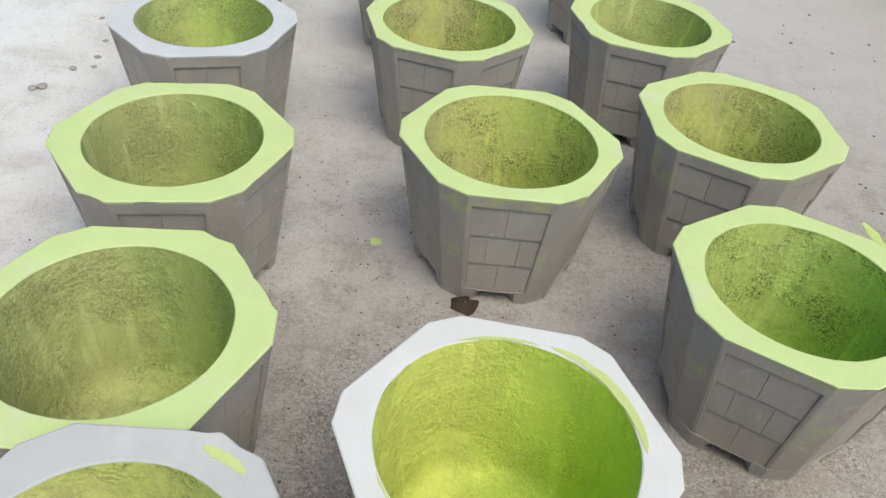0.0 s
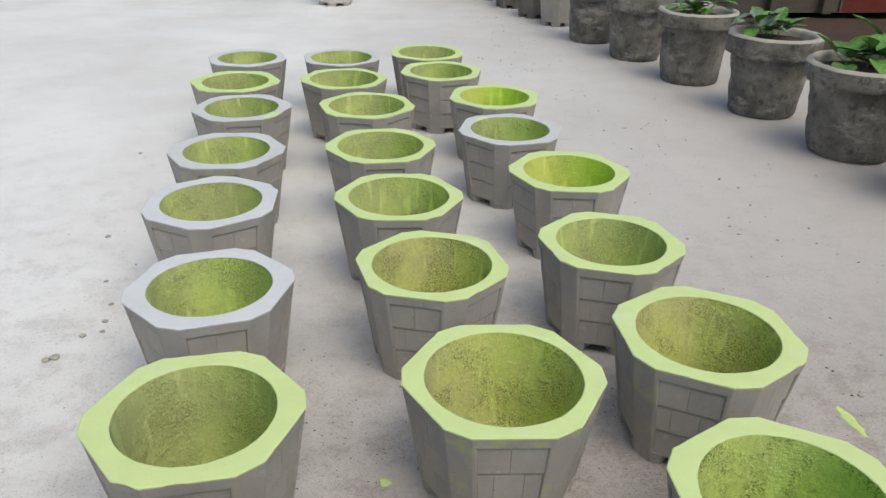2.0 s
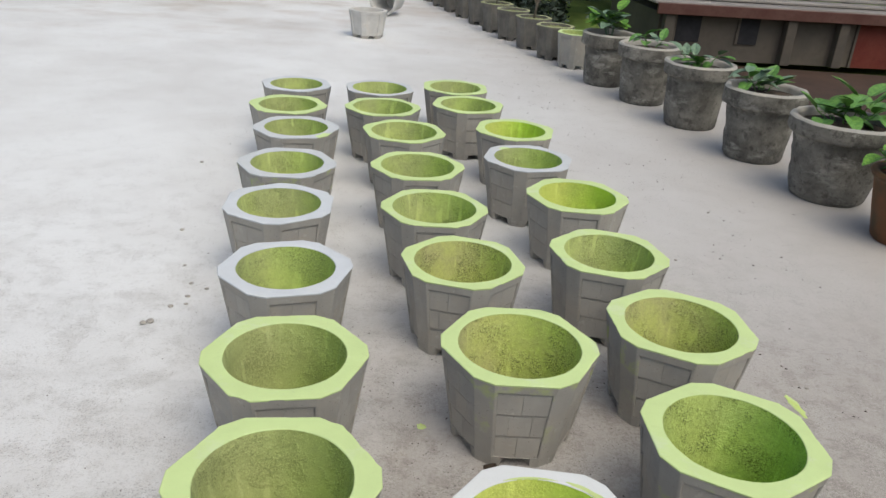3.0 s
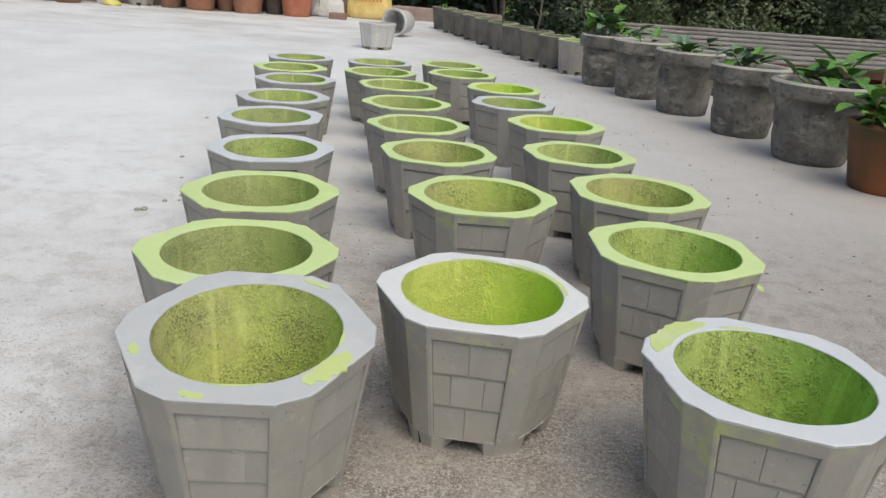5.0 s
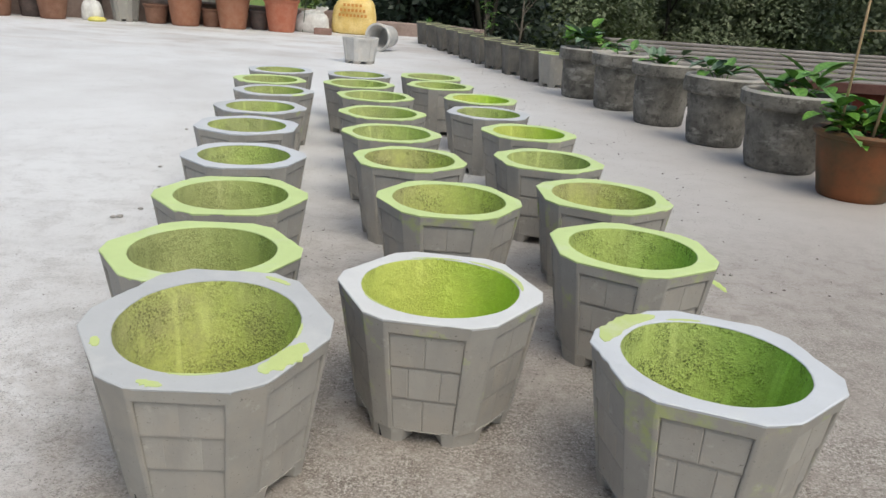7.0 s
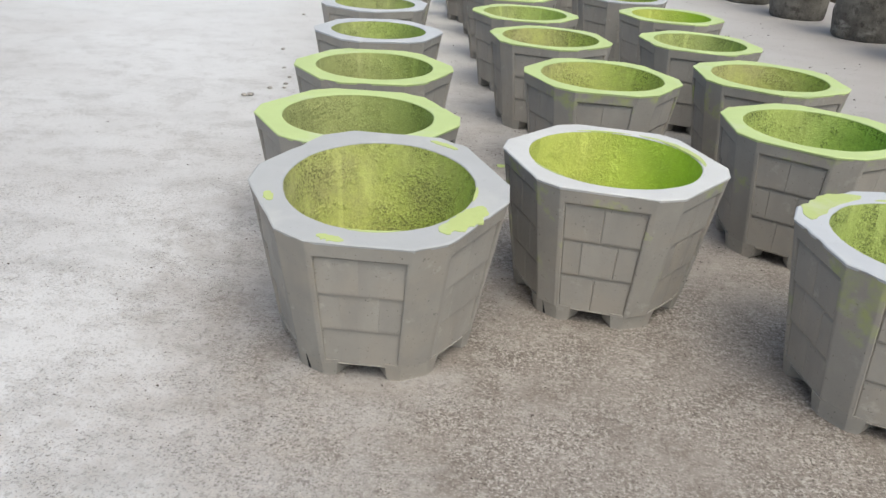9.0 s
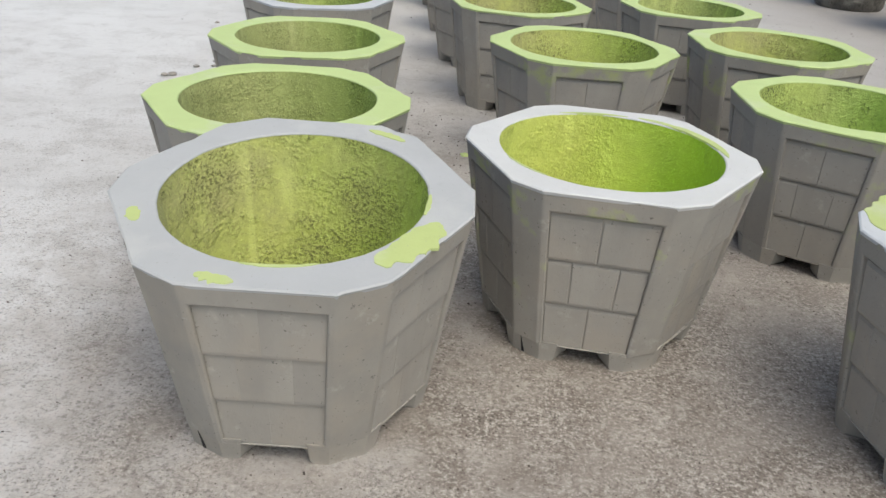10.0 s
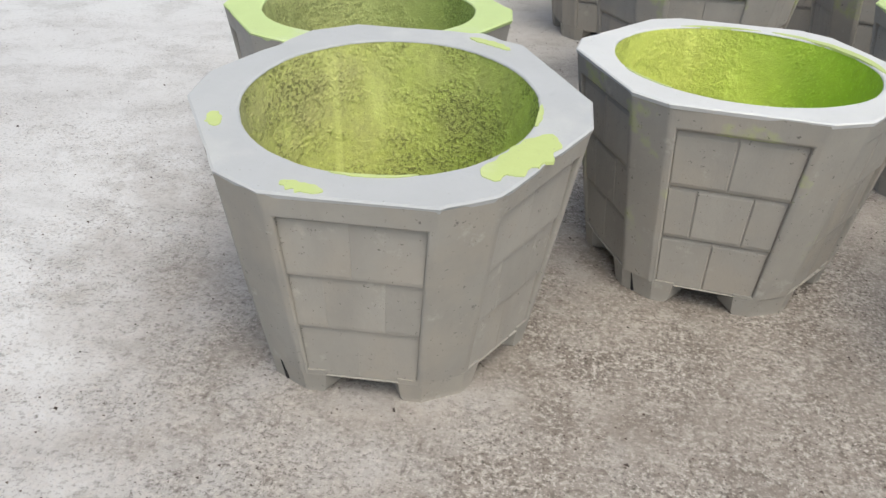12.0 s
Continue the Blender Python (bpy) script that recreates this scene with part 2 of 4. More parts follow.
    c = n.mix(mul(n.ramp(n.noise(330, 2, 0.5), 0.645, 0.69), n.ramp(n.noise(9, 4, 0.7), 0.42, 0.58)), c, (0.10, 0.09, 0.08))
    # brown weather stains at the far end
    c = n.mix(mul(n.ramp(y, 6.0, 9.5), mul(n.ramp(n.noise(1.0, 5, 0.65, at=n.stretch(1.3, 2.2, 1)), 0.48, 0.68), 0.75)), c, (0.42, 0.365, 0.33))
    n.colour(c).bump(mul(coarse, add(rough, 0.15)), 0.6, 0.004).bump(mul(fine, add(rough, 0.15)), 0.5, 0.002).bump(patch, 0.15, 0.005)
    n.put(n.b.inputs["Roughness"], add(mul(patch, 0.35), 0.42))
    return n.m


def plain(name, a, b, scale=20.0, rough=0.8, bump=0.2, per_island=False):
    n = Nodes(name, rough).shifted()
    c = n.mix(n.ramp(n.noise(scale, 5), 0.35, 0.65), a, b)
    c = n.mix(n.maths("MULTIPLY", n.ramp(n.noise(scale * 6, 3), 0.5, 0.75), 0.4), c, tuple(v * 0.6 for v in a))
    if per_island:
        c = n.mix(n.maths("MULTIPLY", n.island(), 0.55), c, tuple(v * 1.9 for v in b))
    n.colour(c).bump(n.noise(scale * 4, 4), bump, 0.004)
    return n.m


def leaf(name, a, b):
    n = Nodes(name, 0.5)
    c = n.mix(n.island(), a, b)
    c = n.mix(n.ramp(n.noise(60, 3), 0.3, 0.7), c, tuple(v * 0.75 for v in a))
    n.colour(c)
    n.b.inputs["Subsurface Weight"].default_value = 0.0
    return n.m


mat_floor = floor_material()
mat_soil = plain("soil", (0.045, 0.033, 0.024), (0.075, 0.055, 0.04), 40, 0.95, 0.8)
mat_moss = plain("moss_and_weed", (0.16, 0.17, 0.06), (0.25, 0.27, 0.12), 60, 0.95, 0.8)
mat_moss_rim = plain("mossy_rim", (0.27, 0.27, 0.17), (0.36, 0.38, 0.20), 40)
mat_terracotta = plain("terracotta", (0.34, 0.15, 0.09), (0.39, 0.20, 0.13), 12)
mat_terracotta_red = plain("bright_terracotta", (0.43, 0.145, 0.085), (0.48, 0.20, 0.13), 12)
mat_terracotta_dull = plain("dull_terracotta", (0.20, 0.10, 0.065), (0.26, 0.145, 0.10), 10)
mat_orange_pot = plain("stained_orange_clay", (0.20, 0.072, 0.028), (0.085, 0.06, 0.028), 6, 0.6)


def stained_plaster():
    n = Nodes("stained_plaster", 0.9).world_place()
    c = n.mix(n.ramp(n.noise(2.2, 6, 0.7), 0.36, 0.62), (0.44, 0.42, 0.37), (0.22, 0.21, 0.185))
    drip = n.noise(1.0, 4, 0.6, at=n.stretch(7, 7, 0.8))
    c = n.mix(n.maths("MULTIPLY", n.ramp(drip, 0.5, 0.64), 0.75), c, (0.09, 0.088, 0.075))
    c = n.mix(n.maths("MULTIPLY", n.ramp(n.noise(5, 5, 0.7), 0.54, 0.66), 0.6), c, (0.13, 0.15, 0.08))
    n.colour(c).bump(n.noise(25, 5), 0.5, 0.01)
    return n.m


mat_old_wall = stained_plaster()
mat_brown_wall = plain("brown_cement", (0.23, 0.17, 0.145), (0.31, 0.24, 0.21), 8)
mat_red_brick = plain("red_brick", (0.23, 0.14, 0.115), (0.31, 0.20, 0.165), 18)
mat_wood = plain("bamboo", (0.42, 0.32, 0.19), (0.30, 0.21, 0.12), 30)
mat_twig = plain("bark", (0.10, 0.085, 0.07), (0.20, 0.17, 0.14), 40)
mat_bark = plain("dark_bark", (0.03, 0.027, 0.022), (0.05, 0.043, 0.035), 8)
mat_jute = plain("yellow_woven_sack", (0.70, 0.50, 0.16), (0.80, 0.63, 0.28), 9, 0.7, 0.4)
mat_print = plain("orange_print", (0.60, 0.27, 0.06), (0.66, 0.33, 0.09), 30)
mat_white_sack = plain("white_woven_sack", (0.72, 0.72, 0.70), (0.55, 0.54, 0.52), 14, 0.6, 0.5)
mat_blue = plain("blue_plastic", (0.10, 0.32, 0.55), (0.15, 0.40, 0.62), 8, 0.45)
mat_yellow = plain("yellow_plastic", (0.62, 0.55, 0.10), (0.7, 0.65, 0.2), 10, 0.5)
mat_dark_pot = plain("dark_stained_pot", (0.07, 0.055, 0.05), (0.12, 0.09, 0.08), 12)
mat_grass = plain("field_grass", (0.10, 0.17, 0.035), (0.20, 0.27, 0.06), 0.25, 0.9, 0.3)
mat_crop = plain("bright_field", (0.30, 0.45, 0.05), (0.38, 0.50, 0.08), 0.4, 0.9, 0.3)
mat_fence = plain("pale_fence", (0.62, 0.62, 0.60), (0.6, 0.6, 0.58), 2)
mat_roof = plain("weathered_roof_sheet", (0.27, 0.25, 0.235), (0.19, 0.172, 0.16), 0.6, 0.6)
mat_fascia = plain("red_brown_fascia", (0.085, 0.036, 0.03), (0.11, 0.055, 0.046), 1.2)
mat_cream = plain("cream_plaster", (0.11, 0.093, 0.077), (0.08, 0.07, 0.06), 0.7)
mat_red_door = plain("red_painted_boards", (0.12, 0.022, 0.016), (0.15, 0.035, 0.025), 1.5)
mat_black = plain("dark_opening", (0.015, 0.015, 0.018), (0.025, 0.025, 0.03), 2)
mat_earth = plain("red_earth", (0.045, 0.027, 0.02), (0.065, 0.038, 0.027), 0.8)
leaf_seedling = leaf("seedling_leaf", (0.075, 0.19, 0.04), (0.15, 0.31, 0.065))
leaf_bright = leaf("bright_seedling_leaf", (0.10, 0.24, 0.05), (0.18, 0.34, 0.08))
leaf_grey = leaf("grey_green_leaf", (0.12, 0.19, 0.13), (0.19, 0.28, 0.18))
leaf_lush = leaf("lush_leaf", (0.06, 0.16, 0.02), (0.20, 0.40, 0.05))
leaf_dark = leaf("dark_tree_leaf", (0.030, 0.045, 0.033), (0.050, 0.070, 0.046))
leaf_wood = leaf("far_wood_leaf", (0.12, 0.155, 0.085), (0.19, 0.21, 0.125))
leaf_bush = leaf("bush_leaf", (0.05, 0.09, 0.03), (0.13, 0.18, 0.07))
leaf_pale = leaf("variegated_leaf", (0.10, 0.15, 0.06), (0.42, 0.44, 0.30))
leaf_red = leaf("red_edged_leaf", (0.10, 0.04, 0.03), (0.10, 0.14, 0.05))
mat_petal = leaf("red_petal", (0.55, 0.02, 0.03), (0.65, 0.04, 0.05))
mat_coral = leaf("coral_petal", (0.55, 0.12, 0.07), (0.6, 0.2, 0.12))


# ---- building blocks ----
def mesh_of(bm, name, material, smooth=False):
    me = bpy.data.meshes.new(name)
    bm.to_mesh(me)
    bm.free()
    me.materials.append(material)
    if smooth:
        me.shade_smooth()
    return me


def part(name, bm, material, parent, label="", smooth=False):
    ob = new(name, bm if isinstance(bm, bpy.types.Mesh) else mesh_of(bm, name, material, smooth))
    ob.parent = parent
    return tagged(ob, label)


def thing(name, m, label, category, group=""):
    ob = new(name)
    ob.empty_display_size = 0.1
    ob.matrix_basis = m
    return tagged(ob, label, category, group)


def lone(name, bm, material, label, category, group="", kind="", smooth=False, m=None):
    ob = new(name, mesh_of(bm, name, material, smooth))
    if m is not None:
        ob.matrix_basis = m
    return tagged(ob, label, category, group, kind)


def box(bm, x0, y0, z0, x1, y1, z1, bevel=0.0):
    made = bmesh.ops.create_cube(bm, size=1, matrix=Matrix.Translation(((x0 + x1) / 2, (y0 + y1) / 2, (z0 + z1) / 2)) @ Matrix.Diagonal((x1 - x0, y1 - y0, z1 - z0, 1)))
    if bevel:
        es = list({e for v in made["verts"] for e in v.link_edges})
        bmesh.ops.bevel(bm, geom=es, offset=bevel, segments=2, affect="EDGES", profile=0.5)
    return bm


def boxed(*a, bevel=0.0):
    return box(bmesh.new(), *a, bevel=bevel)


def lathe(profile, seg=40, wobble=0.0, seed=0, closed=False, lumps=0.0):
    """A turned form from (radius, height) pairs, a little uneven."""
    bm = bmesh.new()
    rings = []
    for r, z in profile:
        ring = []
        for k in range(seg):
            a = 2 * math.pi * k / seg
            d = 1 + wobble * noise.noise((math.cos(a) * 2 + seed, math.sin(a) * 2, z * 9)) if wobble else 1
            if lumps:
                d += lumps * noise.fractal((math.cos(a) * 3 + seed, math.sin(a) * 3, z * 14), 0.8, 2.1, 4)
            ring.append(bm.verts.new((r * d * math.cos(a), r * d * math.sin(a), z)))
        rings.append(ring)
    for a, b in zip(rings, rings[1:]):
        for k in range(seg):
            bm.faces.new((a[k], a[(k + 1) % seg], b[(k + 1) % seg], b[k]))
    if closed:
        bm.faces.new(rings[0][::-1]), bm.faces.new(rings[-1])
    bmesh.ops.recalc_face_normals(bm, faces=bm.faces)
    return bm


def tube(bm, points, r0, r1, seg=7):
    rings = []
    n = len(points)
    for i, p in enumerate(points):
        p = Vector(p)
        d = (Vector(points[min(i + 1, n - 1)]) - Vector(points[max(i - 1, 0)])).normalized()
        u = d.orthogonal().normalized()
        w = d.cross(u)
        r = r0 + (r1 - r0) * i / (n - 1)
        rings.append([bm.verts.new(p + u * r * math.cos(2 * math.pi * k / seg) + w * r * math.sin(2 * math.pi * k / seg)) for k in range(seg)])
    for a, b in zip(rings, rings[1:]):
        for k in range(seg):
            bm.faces.new((a[k], a[(k + 1) % seg], b[(k + 1) % seg], b[k]))
    bm.faces.new(rings[0][::-1]), bm.faces.new(rings[-1])
    return bm


def blade(bm, base, way, up, length, width, droop=0.3, lobes=0):
    """One bent leaf of six faces or more, folded along its midrib."""
    way, up = way.normalized(), up.normalized()
    side = way.cross(up).normalized()
    up = side.cross(way)
    steps = 4
    mid, left, right = [], [], []
    for i in range(steps + 1):
        f = i / steps
        w = width * math.sin(math.pi * (0.12 + 0.86 * f)) ** 0.8 * (1.0 if not lobes else 1 + 0.22 * math.cos(f * lobes * 6.28))
        c = base + way * length * f - up * droop * length * f * f
        mid.append(bm.verts.new(c))
        left.append(bm.verts.new(c + side * w / 2 + up * w * 0.18))
        right.append(bm.verts.new(c - side * w / 2 + up * w * 0.18))
    for i in range(steps):
        bm.faces.new((mid[i], mid[i + 1], left[i + 1], left[i]))
        bm.faces.new((mid[i + 1], mid[i], right[i], right[i + 1]))


def rand_way(rng, rise=0.3):
    a = rng.uniform(0, 6.283)
    return Vector((math.cos(a), math.sin(a), rng.uniform(-0.2, 1) * rise * 2))


def leaf_cloud(rng, blobs, count, size):
    """Many small bent leaves scattered in the shells of uneven blobs (x, y, z, rx, ry, rz)."""
    vs, fs = [], []
    weight = [b[3] * b[4] + b[4] * b[5] + b[3] * b[5] for b in blobs]
    for _ in range(count):
        b = rng.choices(blobs, weight)[0]
        d = Vector((rng.gauss(0, 1), rng.gauss(0, 1), rng.gauss(0, 1))).normalized()
        r = rng.uniform(0.55, 1.0) ** 0.5 * (1 + 0.35 * noise.noise(d * 2.3 + Vector(b[:3])))
        c = Vector((b[0] + d.x * b[3] * r, b[1] + d.y * b[4] * r, b[2] + d.z * b[5] * r))
        u = Vector((rng.gauss(0, 1), rng.gauss(0, 1), rng.gauss(0, 0.6))).normalized()
        n = (d + Vector((rng.gauss(0, 0.6), rng.gauss(0, 0.6), rng.gauss(0.4, 0.6)))).normalized()
        w = u.cross(n).normalized()
        s = size * rng.uniform(0.6, 1.4)
        k = len(vs)
        vs += [c, c + u * s * 0.55 + w * s * 0.3 - n * s * 0.05, c + u * s * 1.1 - n * s * 0.12, c + u * s * 0.55 - w * s * 0.3 - n * s * 0.05]
        fs += [(k, k + 1, k + 2), (k, k + 2, k + 3)]
    me = bpy.data.meshes.new("leaves")
    me.from_pydata([tuple(v) for v in vs], [], fs)
    return me


# ---- the setting ----
EDGE = [(-14, 9.0), (-0.15, 12.15), (0.62, 11.4), (2.56, 3.85), (3.4, -0.5), (4.0, -6), (-14, -6)]  # outline of the roof terrace


def prism(outline, z0, z1):
    bm = bmesh.new()
    lo = [bm.verts.new((x, y, z0)) for x, y in outline]
    hi = [bm.verts.new((x, y, z1)) for x, y in outline]
    n = len(outline)
    for k in range(n):
        bm.faces.new((lo[k], lo[(k + 1) % n], hi[(k + 1) % n], hi[k]))
    bm.faces.new(hi), bm.faces.new(lo[::-1])
    bmesh.ops.recalc_face_normals(bm, faces=bm.faces)
    return bm


lone("terrace_floor", prism(EDGE, -0.25, 0.0), mat_floor, "pale worn concrete roof terrace floor with grit and stains", "floor", kind="structure")
lone("building_wall", prism([(x * 0.985, y * 0.985) for x, y in EDGE], -4.4, -0.25), mat_old_wall, "stained plastered house wall beneath the roof terrace", "wall", kind="structure")
bm = bmesh.new()
bmesh.ops.create_grid(bm, x_segments=40, y_segments=40, size=600)
for v in bm.verts:
    v.co.z = 0.25 * noise.noise(v.co * 0.02)
lone("ground", bm, mat_grass, "green grassy ground reaching the horizon", "ground", kind="structure", m=Matrix.Translation((0, 0, -4.4)))


def low_wall(name, a, b, thick, height, material, label):
    """A low parapet from a to b with a worn coping."""
    a, b = Vector((*a, 0)), Vector((*b, 0))
    length = (b - a).length
    bm = bmesh.new()
    n = max(2, int(length / 0.12))
    for x0, x1, y0, y1, top in ((0, length, 0, thick, height),):
        ring = []
        for i in range(n + 1):
            x = x0 + (x1 - x0) * i / n
            j = 0.012 * noise.noise((x * 3, height, 1.7))
            ring.append([bm.verts.new(c) for c in ((x, y0 + j, 0), (x, y0 + j, top - 0.02), (x, y0 + 0.02 + j, top + j), (x, y1 - 0.02, top + j), (x, y1, top - 0.02), (x, y1, 0))])
        for p, q in zip(ring, ring[1:]):
            for k in range(5):
                bm.faces.new((p[k], q[k], q[k + 1], p[k + 1]))
        bm.faces.new(ring[0]), bm.faces.new(ring[-1][::-1])
    bmesh.ops.recalc_face_normals(bm, faces=bm.faces)
    turn = math.degrees(math.atan2(b.y - a.y, b.x - a.x))
    return lone(name, bm, material, label, "wall", kind="structure", m=pose(a.x, a.y, 0, 0, 0, turn))


low_wall("parapet_back", (-1.15, 11.80), (-0.25, 11.98), 0.12, 0.19, mat_brown_wall, "low brown cement parapet at the edge of the terrace")
low_wall("parapet_corner", (-0.25, 11.98), (0.50, 11.30), 0.12, 0.2, mat_brown_wall, "low brown cement parapet at the terrace corner")
low_wall("parapet_left", (-9.5, 9.92), (-1.15, 11.80), 0.16, 0.30, mat_brown_wall, "low brown cement parapet behind the flower pots")


# ---- hexagonal planters ----
R, CUT, HOLE, HIGH, BASE, FOOT = 0.20, 0.150, 0.145, 0.256, 0.78, 0.026
SLANT = 0.11  # the first planter's rim drops towards its front
HEX = [Vector((math.cos(radians(a)), math.sin(radians(a)), 0)) for a in (-120, -60, 0, 60, 120, 180)]


def corners(scale):
    out = []
    for k in range(6):
        c, before, after = HEX[k], HEX[k - 1], HEX[(k + 1) % 6]
        out.append((c + (before - c) * CUT) * R * scale)
        out.append((c + (after - c) * CUT) * R * scale)
    return out


def at_height(z, high=HIGH):
    return corners(BASE + (1 - BASE) * z / high)


def face_frame(k, high=HIGH):
    """Point of the k-th broad side at u across, v up, d inwards."""
    lo, hi = at_height(FOOT, high), at_height(high, high)
    a0, b0 = lo[2 * k + 1].copy(), lo[(2 * k + 2) % 12].copy()
    a1, b1 = hi[2 * k + 1].copy(), hi[(2 * k + 2) % 12].copy()
    a0.z = b0.z = FOOT
    a1.z = b1.z = high
    inward = -((b0 - a0).cross(a1 - a0)).normalized()
    return lambda u, v, d=0.0: (a0.lerp(b0, u)).lerp(a1.lerp(b1, u), v) + inward * d


PANEL = (0.055, 0.945, 0.0, 0.88)
DEEP = 0.0072


def planter_wall(seed, tilt=0.0, high=HIGH):
    """The outer wall: six recessed panels between plain corner posts."""
    bm = bmesh.new()
    lo, hi = at_height(FOOT, high), at_height(high - 0.003, high)
    for k in range(6):
        f = face_frame(k, high)
        u0, u1, v0, v1 = PANEL
        top = 1 - 0.003 / high

        def quad(*pts):
            bm.faces.new([bm.verts.new(p) for p in pts])

        quad(f(0, 0), f(u0, 0), f(u0, v1), f(0, v1))
        quad(f(u1, 0), f(1, 0), f(1, v1), f(u1, v1))
        quad(f(0, v1), f(u0, v1), f(u0, top), f(0, top))
        quad(f(u0, v1), f(u1, v1), f(u1, top), f(u0, top))
        quad(f(u1, v1), f(1, v1), f(1, top), f(u1, top))
        quad(f(u0, v0, DEEP), f(u1, v0, DEEP), f(u1, v1 - 0.01, DEEP), f(u0, v1 - 0.01, DEEP))
        quad(f(u0, 0), f(u0, v0, DEEP), f(u0, v1 - 0.01, DEEP), f(u0, v1))
        quad(f(u1, v0, DEEP), f(u1, 0), f(u1, v1), f(u1, v1 - 0.01, DEEP))
        quad(f(u0, v1 - 0.01, DEEP), f(u1, v1 - 0.01, DEEP), f(u1, v1), f(u0, v1))
        a0, b0, a1, b1 = lo[2 * k], lo[2 * k + 1], hi[2 * k], hi[2 * k + 1]
        z0, z1 = Vector((0, 0, FOOT)), Vector((0, 0, high - 0.003))
        am, bmid = a0.lerp(a1, v1 / top), b0.lerp(b1, v1 / top)
        zm = z0.lerp(z1, v1 / top)
        quad(a0 + z0, b0 + z0, bmid + zm, am + zm)
        quad(am + zm, bmid + zm, b1 + z1, a1 + z1)
    # underside
    under = [bm.verts.new(p + Vector((0, 0, FOOT))) for p in lo]
    core = [bm.verts.new(p * 0.8 + Vector((0, 0, FOOT + 0.004))) for p in lo]
    for k in range(12):
        bm.faces.new((under[k], core[k], core[(k + 1) % 12], under[(k + 1) % 12]))
    bm.faces.new(core[::-1])
    bmesh.ops.remove_doubles(bm, verts=bm.verts, dist=0.0005)
    bmesh.ops.recalc_face_normals(bm, faces=bm.faces)
    sharp = [e for e in bm.edges if len(e.link_faces) == 2 and e.calc_face_angle() > 0.35]
    bmesh.ops.bevel(bm, geom=sharp, offset=0.0022, segments=2, affect="EDGES", profile=0.5)
    for v in bm.verts:
        j = noise.noise_vector(v.co * 14 + Vector((seed * 3.1, 0, 0))) * 0.0016
        v.co += j
        v.co.z += tilt * v.co.y * max(0, v.co.z / high)
    return bm


def planter_rim(seed, tilt=0.0, high=HIGH, hole=HOLE):
    """The flat top: twelve-sided outside, round inside, with chipped edges."""
    bm = bmesh.new()
    out = corners(1.0)
    angles = sorted({round(2 * math.pi * k / 60 - math.pi, 4) for k in range(60)} | {round(math.atan2(p.y, p.x), 4) for p in out})
    angles = [a for i, a in enumerate(angles) if i == 0 or a - angles[i - 1] > 0.004]
    seg = len(angles)
    top, low, inner, lip = [], [], [], []
    for a in angles:
        d = Vector((math.cos(a), math.sin(a), 0))
        best = None
        for i in range(12):
            p, q = out[i], out[(i + 1) % 12]
            e = q - p
            den = d.x * e.y - d.y * e.x
            if abs(den) > 1e-9:
                t = (p.x * e.y - p.y * e.x) / den
                s = (p.x * d.y - p.y * d.x) / den
                if t > 0 and -1e-6 <= s <= 1 + 1e-6:
                    best = t if best is None else min(best, t)
        chip = 0.0065 * max(0, noise.noise((d.x * 9 + seed, d.y * 9, seed * 1.7)) - 0.25)
        r = best - chip
        z = 0.0004 * noise.noise((d.x * 5, d.y * 5, seed * 2.3))
        h = hole * (1 + 0.012 * noise.noise((d.x * 2 + seed * 5, d.y * 2, 3)) + 0.006 * noise.noise((d.x * 11, d.y * 11, seed)))
        low.append(bm.verts.new((d.x * (r - 0.0005), d.y * (r - 0.0005), high - 0.0055)))
        top.append([bm.verts.new((d.x * (r + 0.0008), d.y * (r + 0.0008), high - 0.0014 + z)), bm.verts.new((d.x * (r - 0.0012), d.y * (r - 0.0012), high + z))])
        m = (r + h) / 2
        inner.append(bm.verts.new((d.x * m, d.y * m, high + z + 0.0003 * noise.noise((d.x * 8, d.y * 8, seed)))))
        lip.append([bm.verts.new((d.x * (h + 0.002), d.y * (h + 0.002), high + z)), bm.verts.new((d.x * (h + 0.0004), d.y * (h + 0.0004), high - 0.0008)), bm.verts.new((d.x * h, d.y * h, high - 0.002))])
    for k in range(seg):
        j = (k + 1) % seg
        loops = [low, [t[0] for t in top], [t[1] for t in top], inner, [t[0] for t in lip], [t[1] for t in lip], [t[2] for t in lip]]
        for a, b in zip(loops, loops[1:]):
            bm.faces.new((a[k], a[j], b[j], b[k]))
    bmesh.ops.recalc_face_normals(bm, faces=bm.faces)
    for v in bm.verts:
        v.co.z += tilt * v.co.y
    return bm


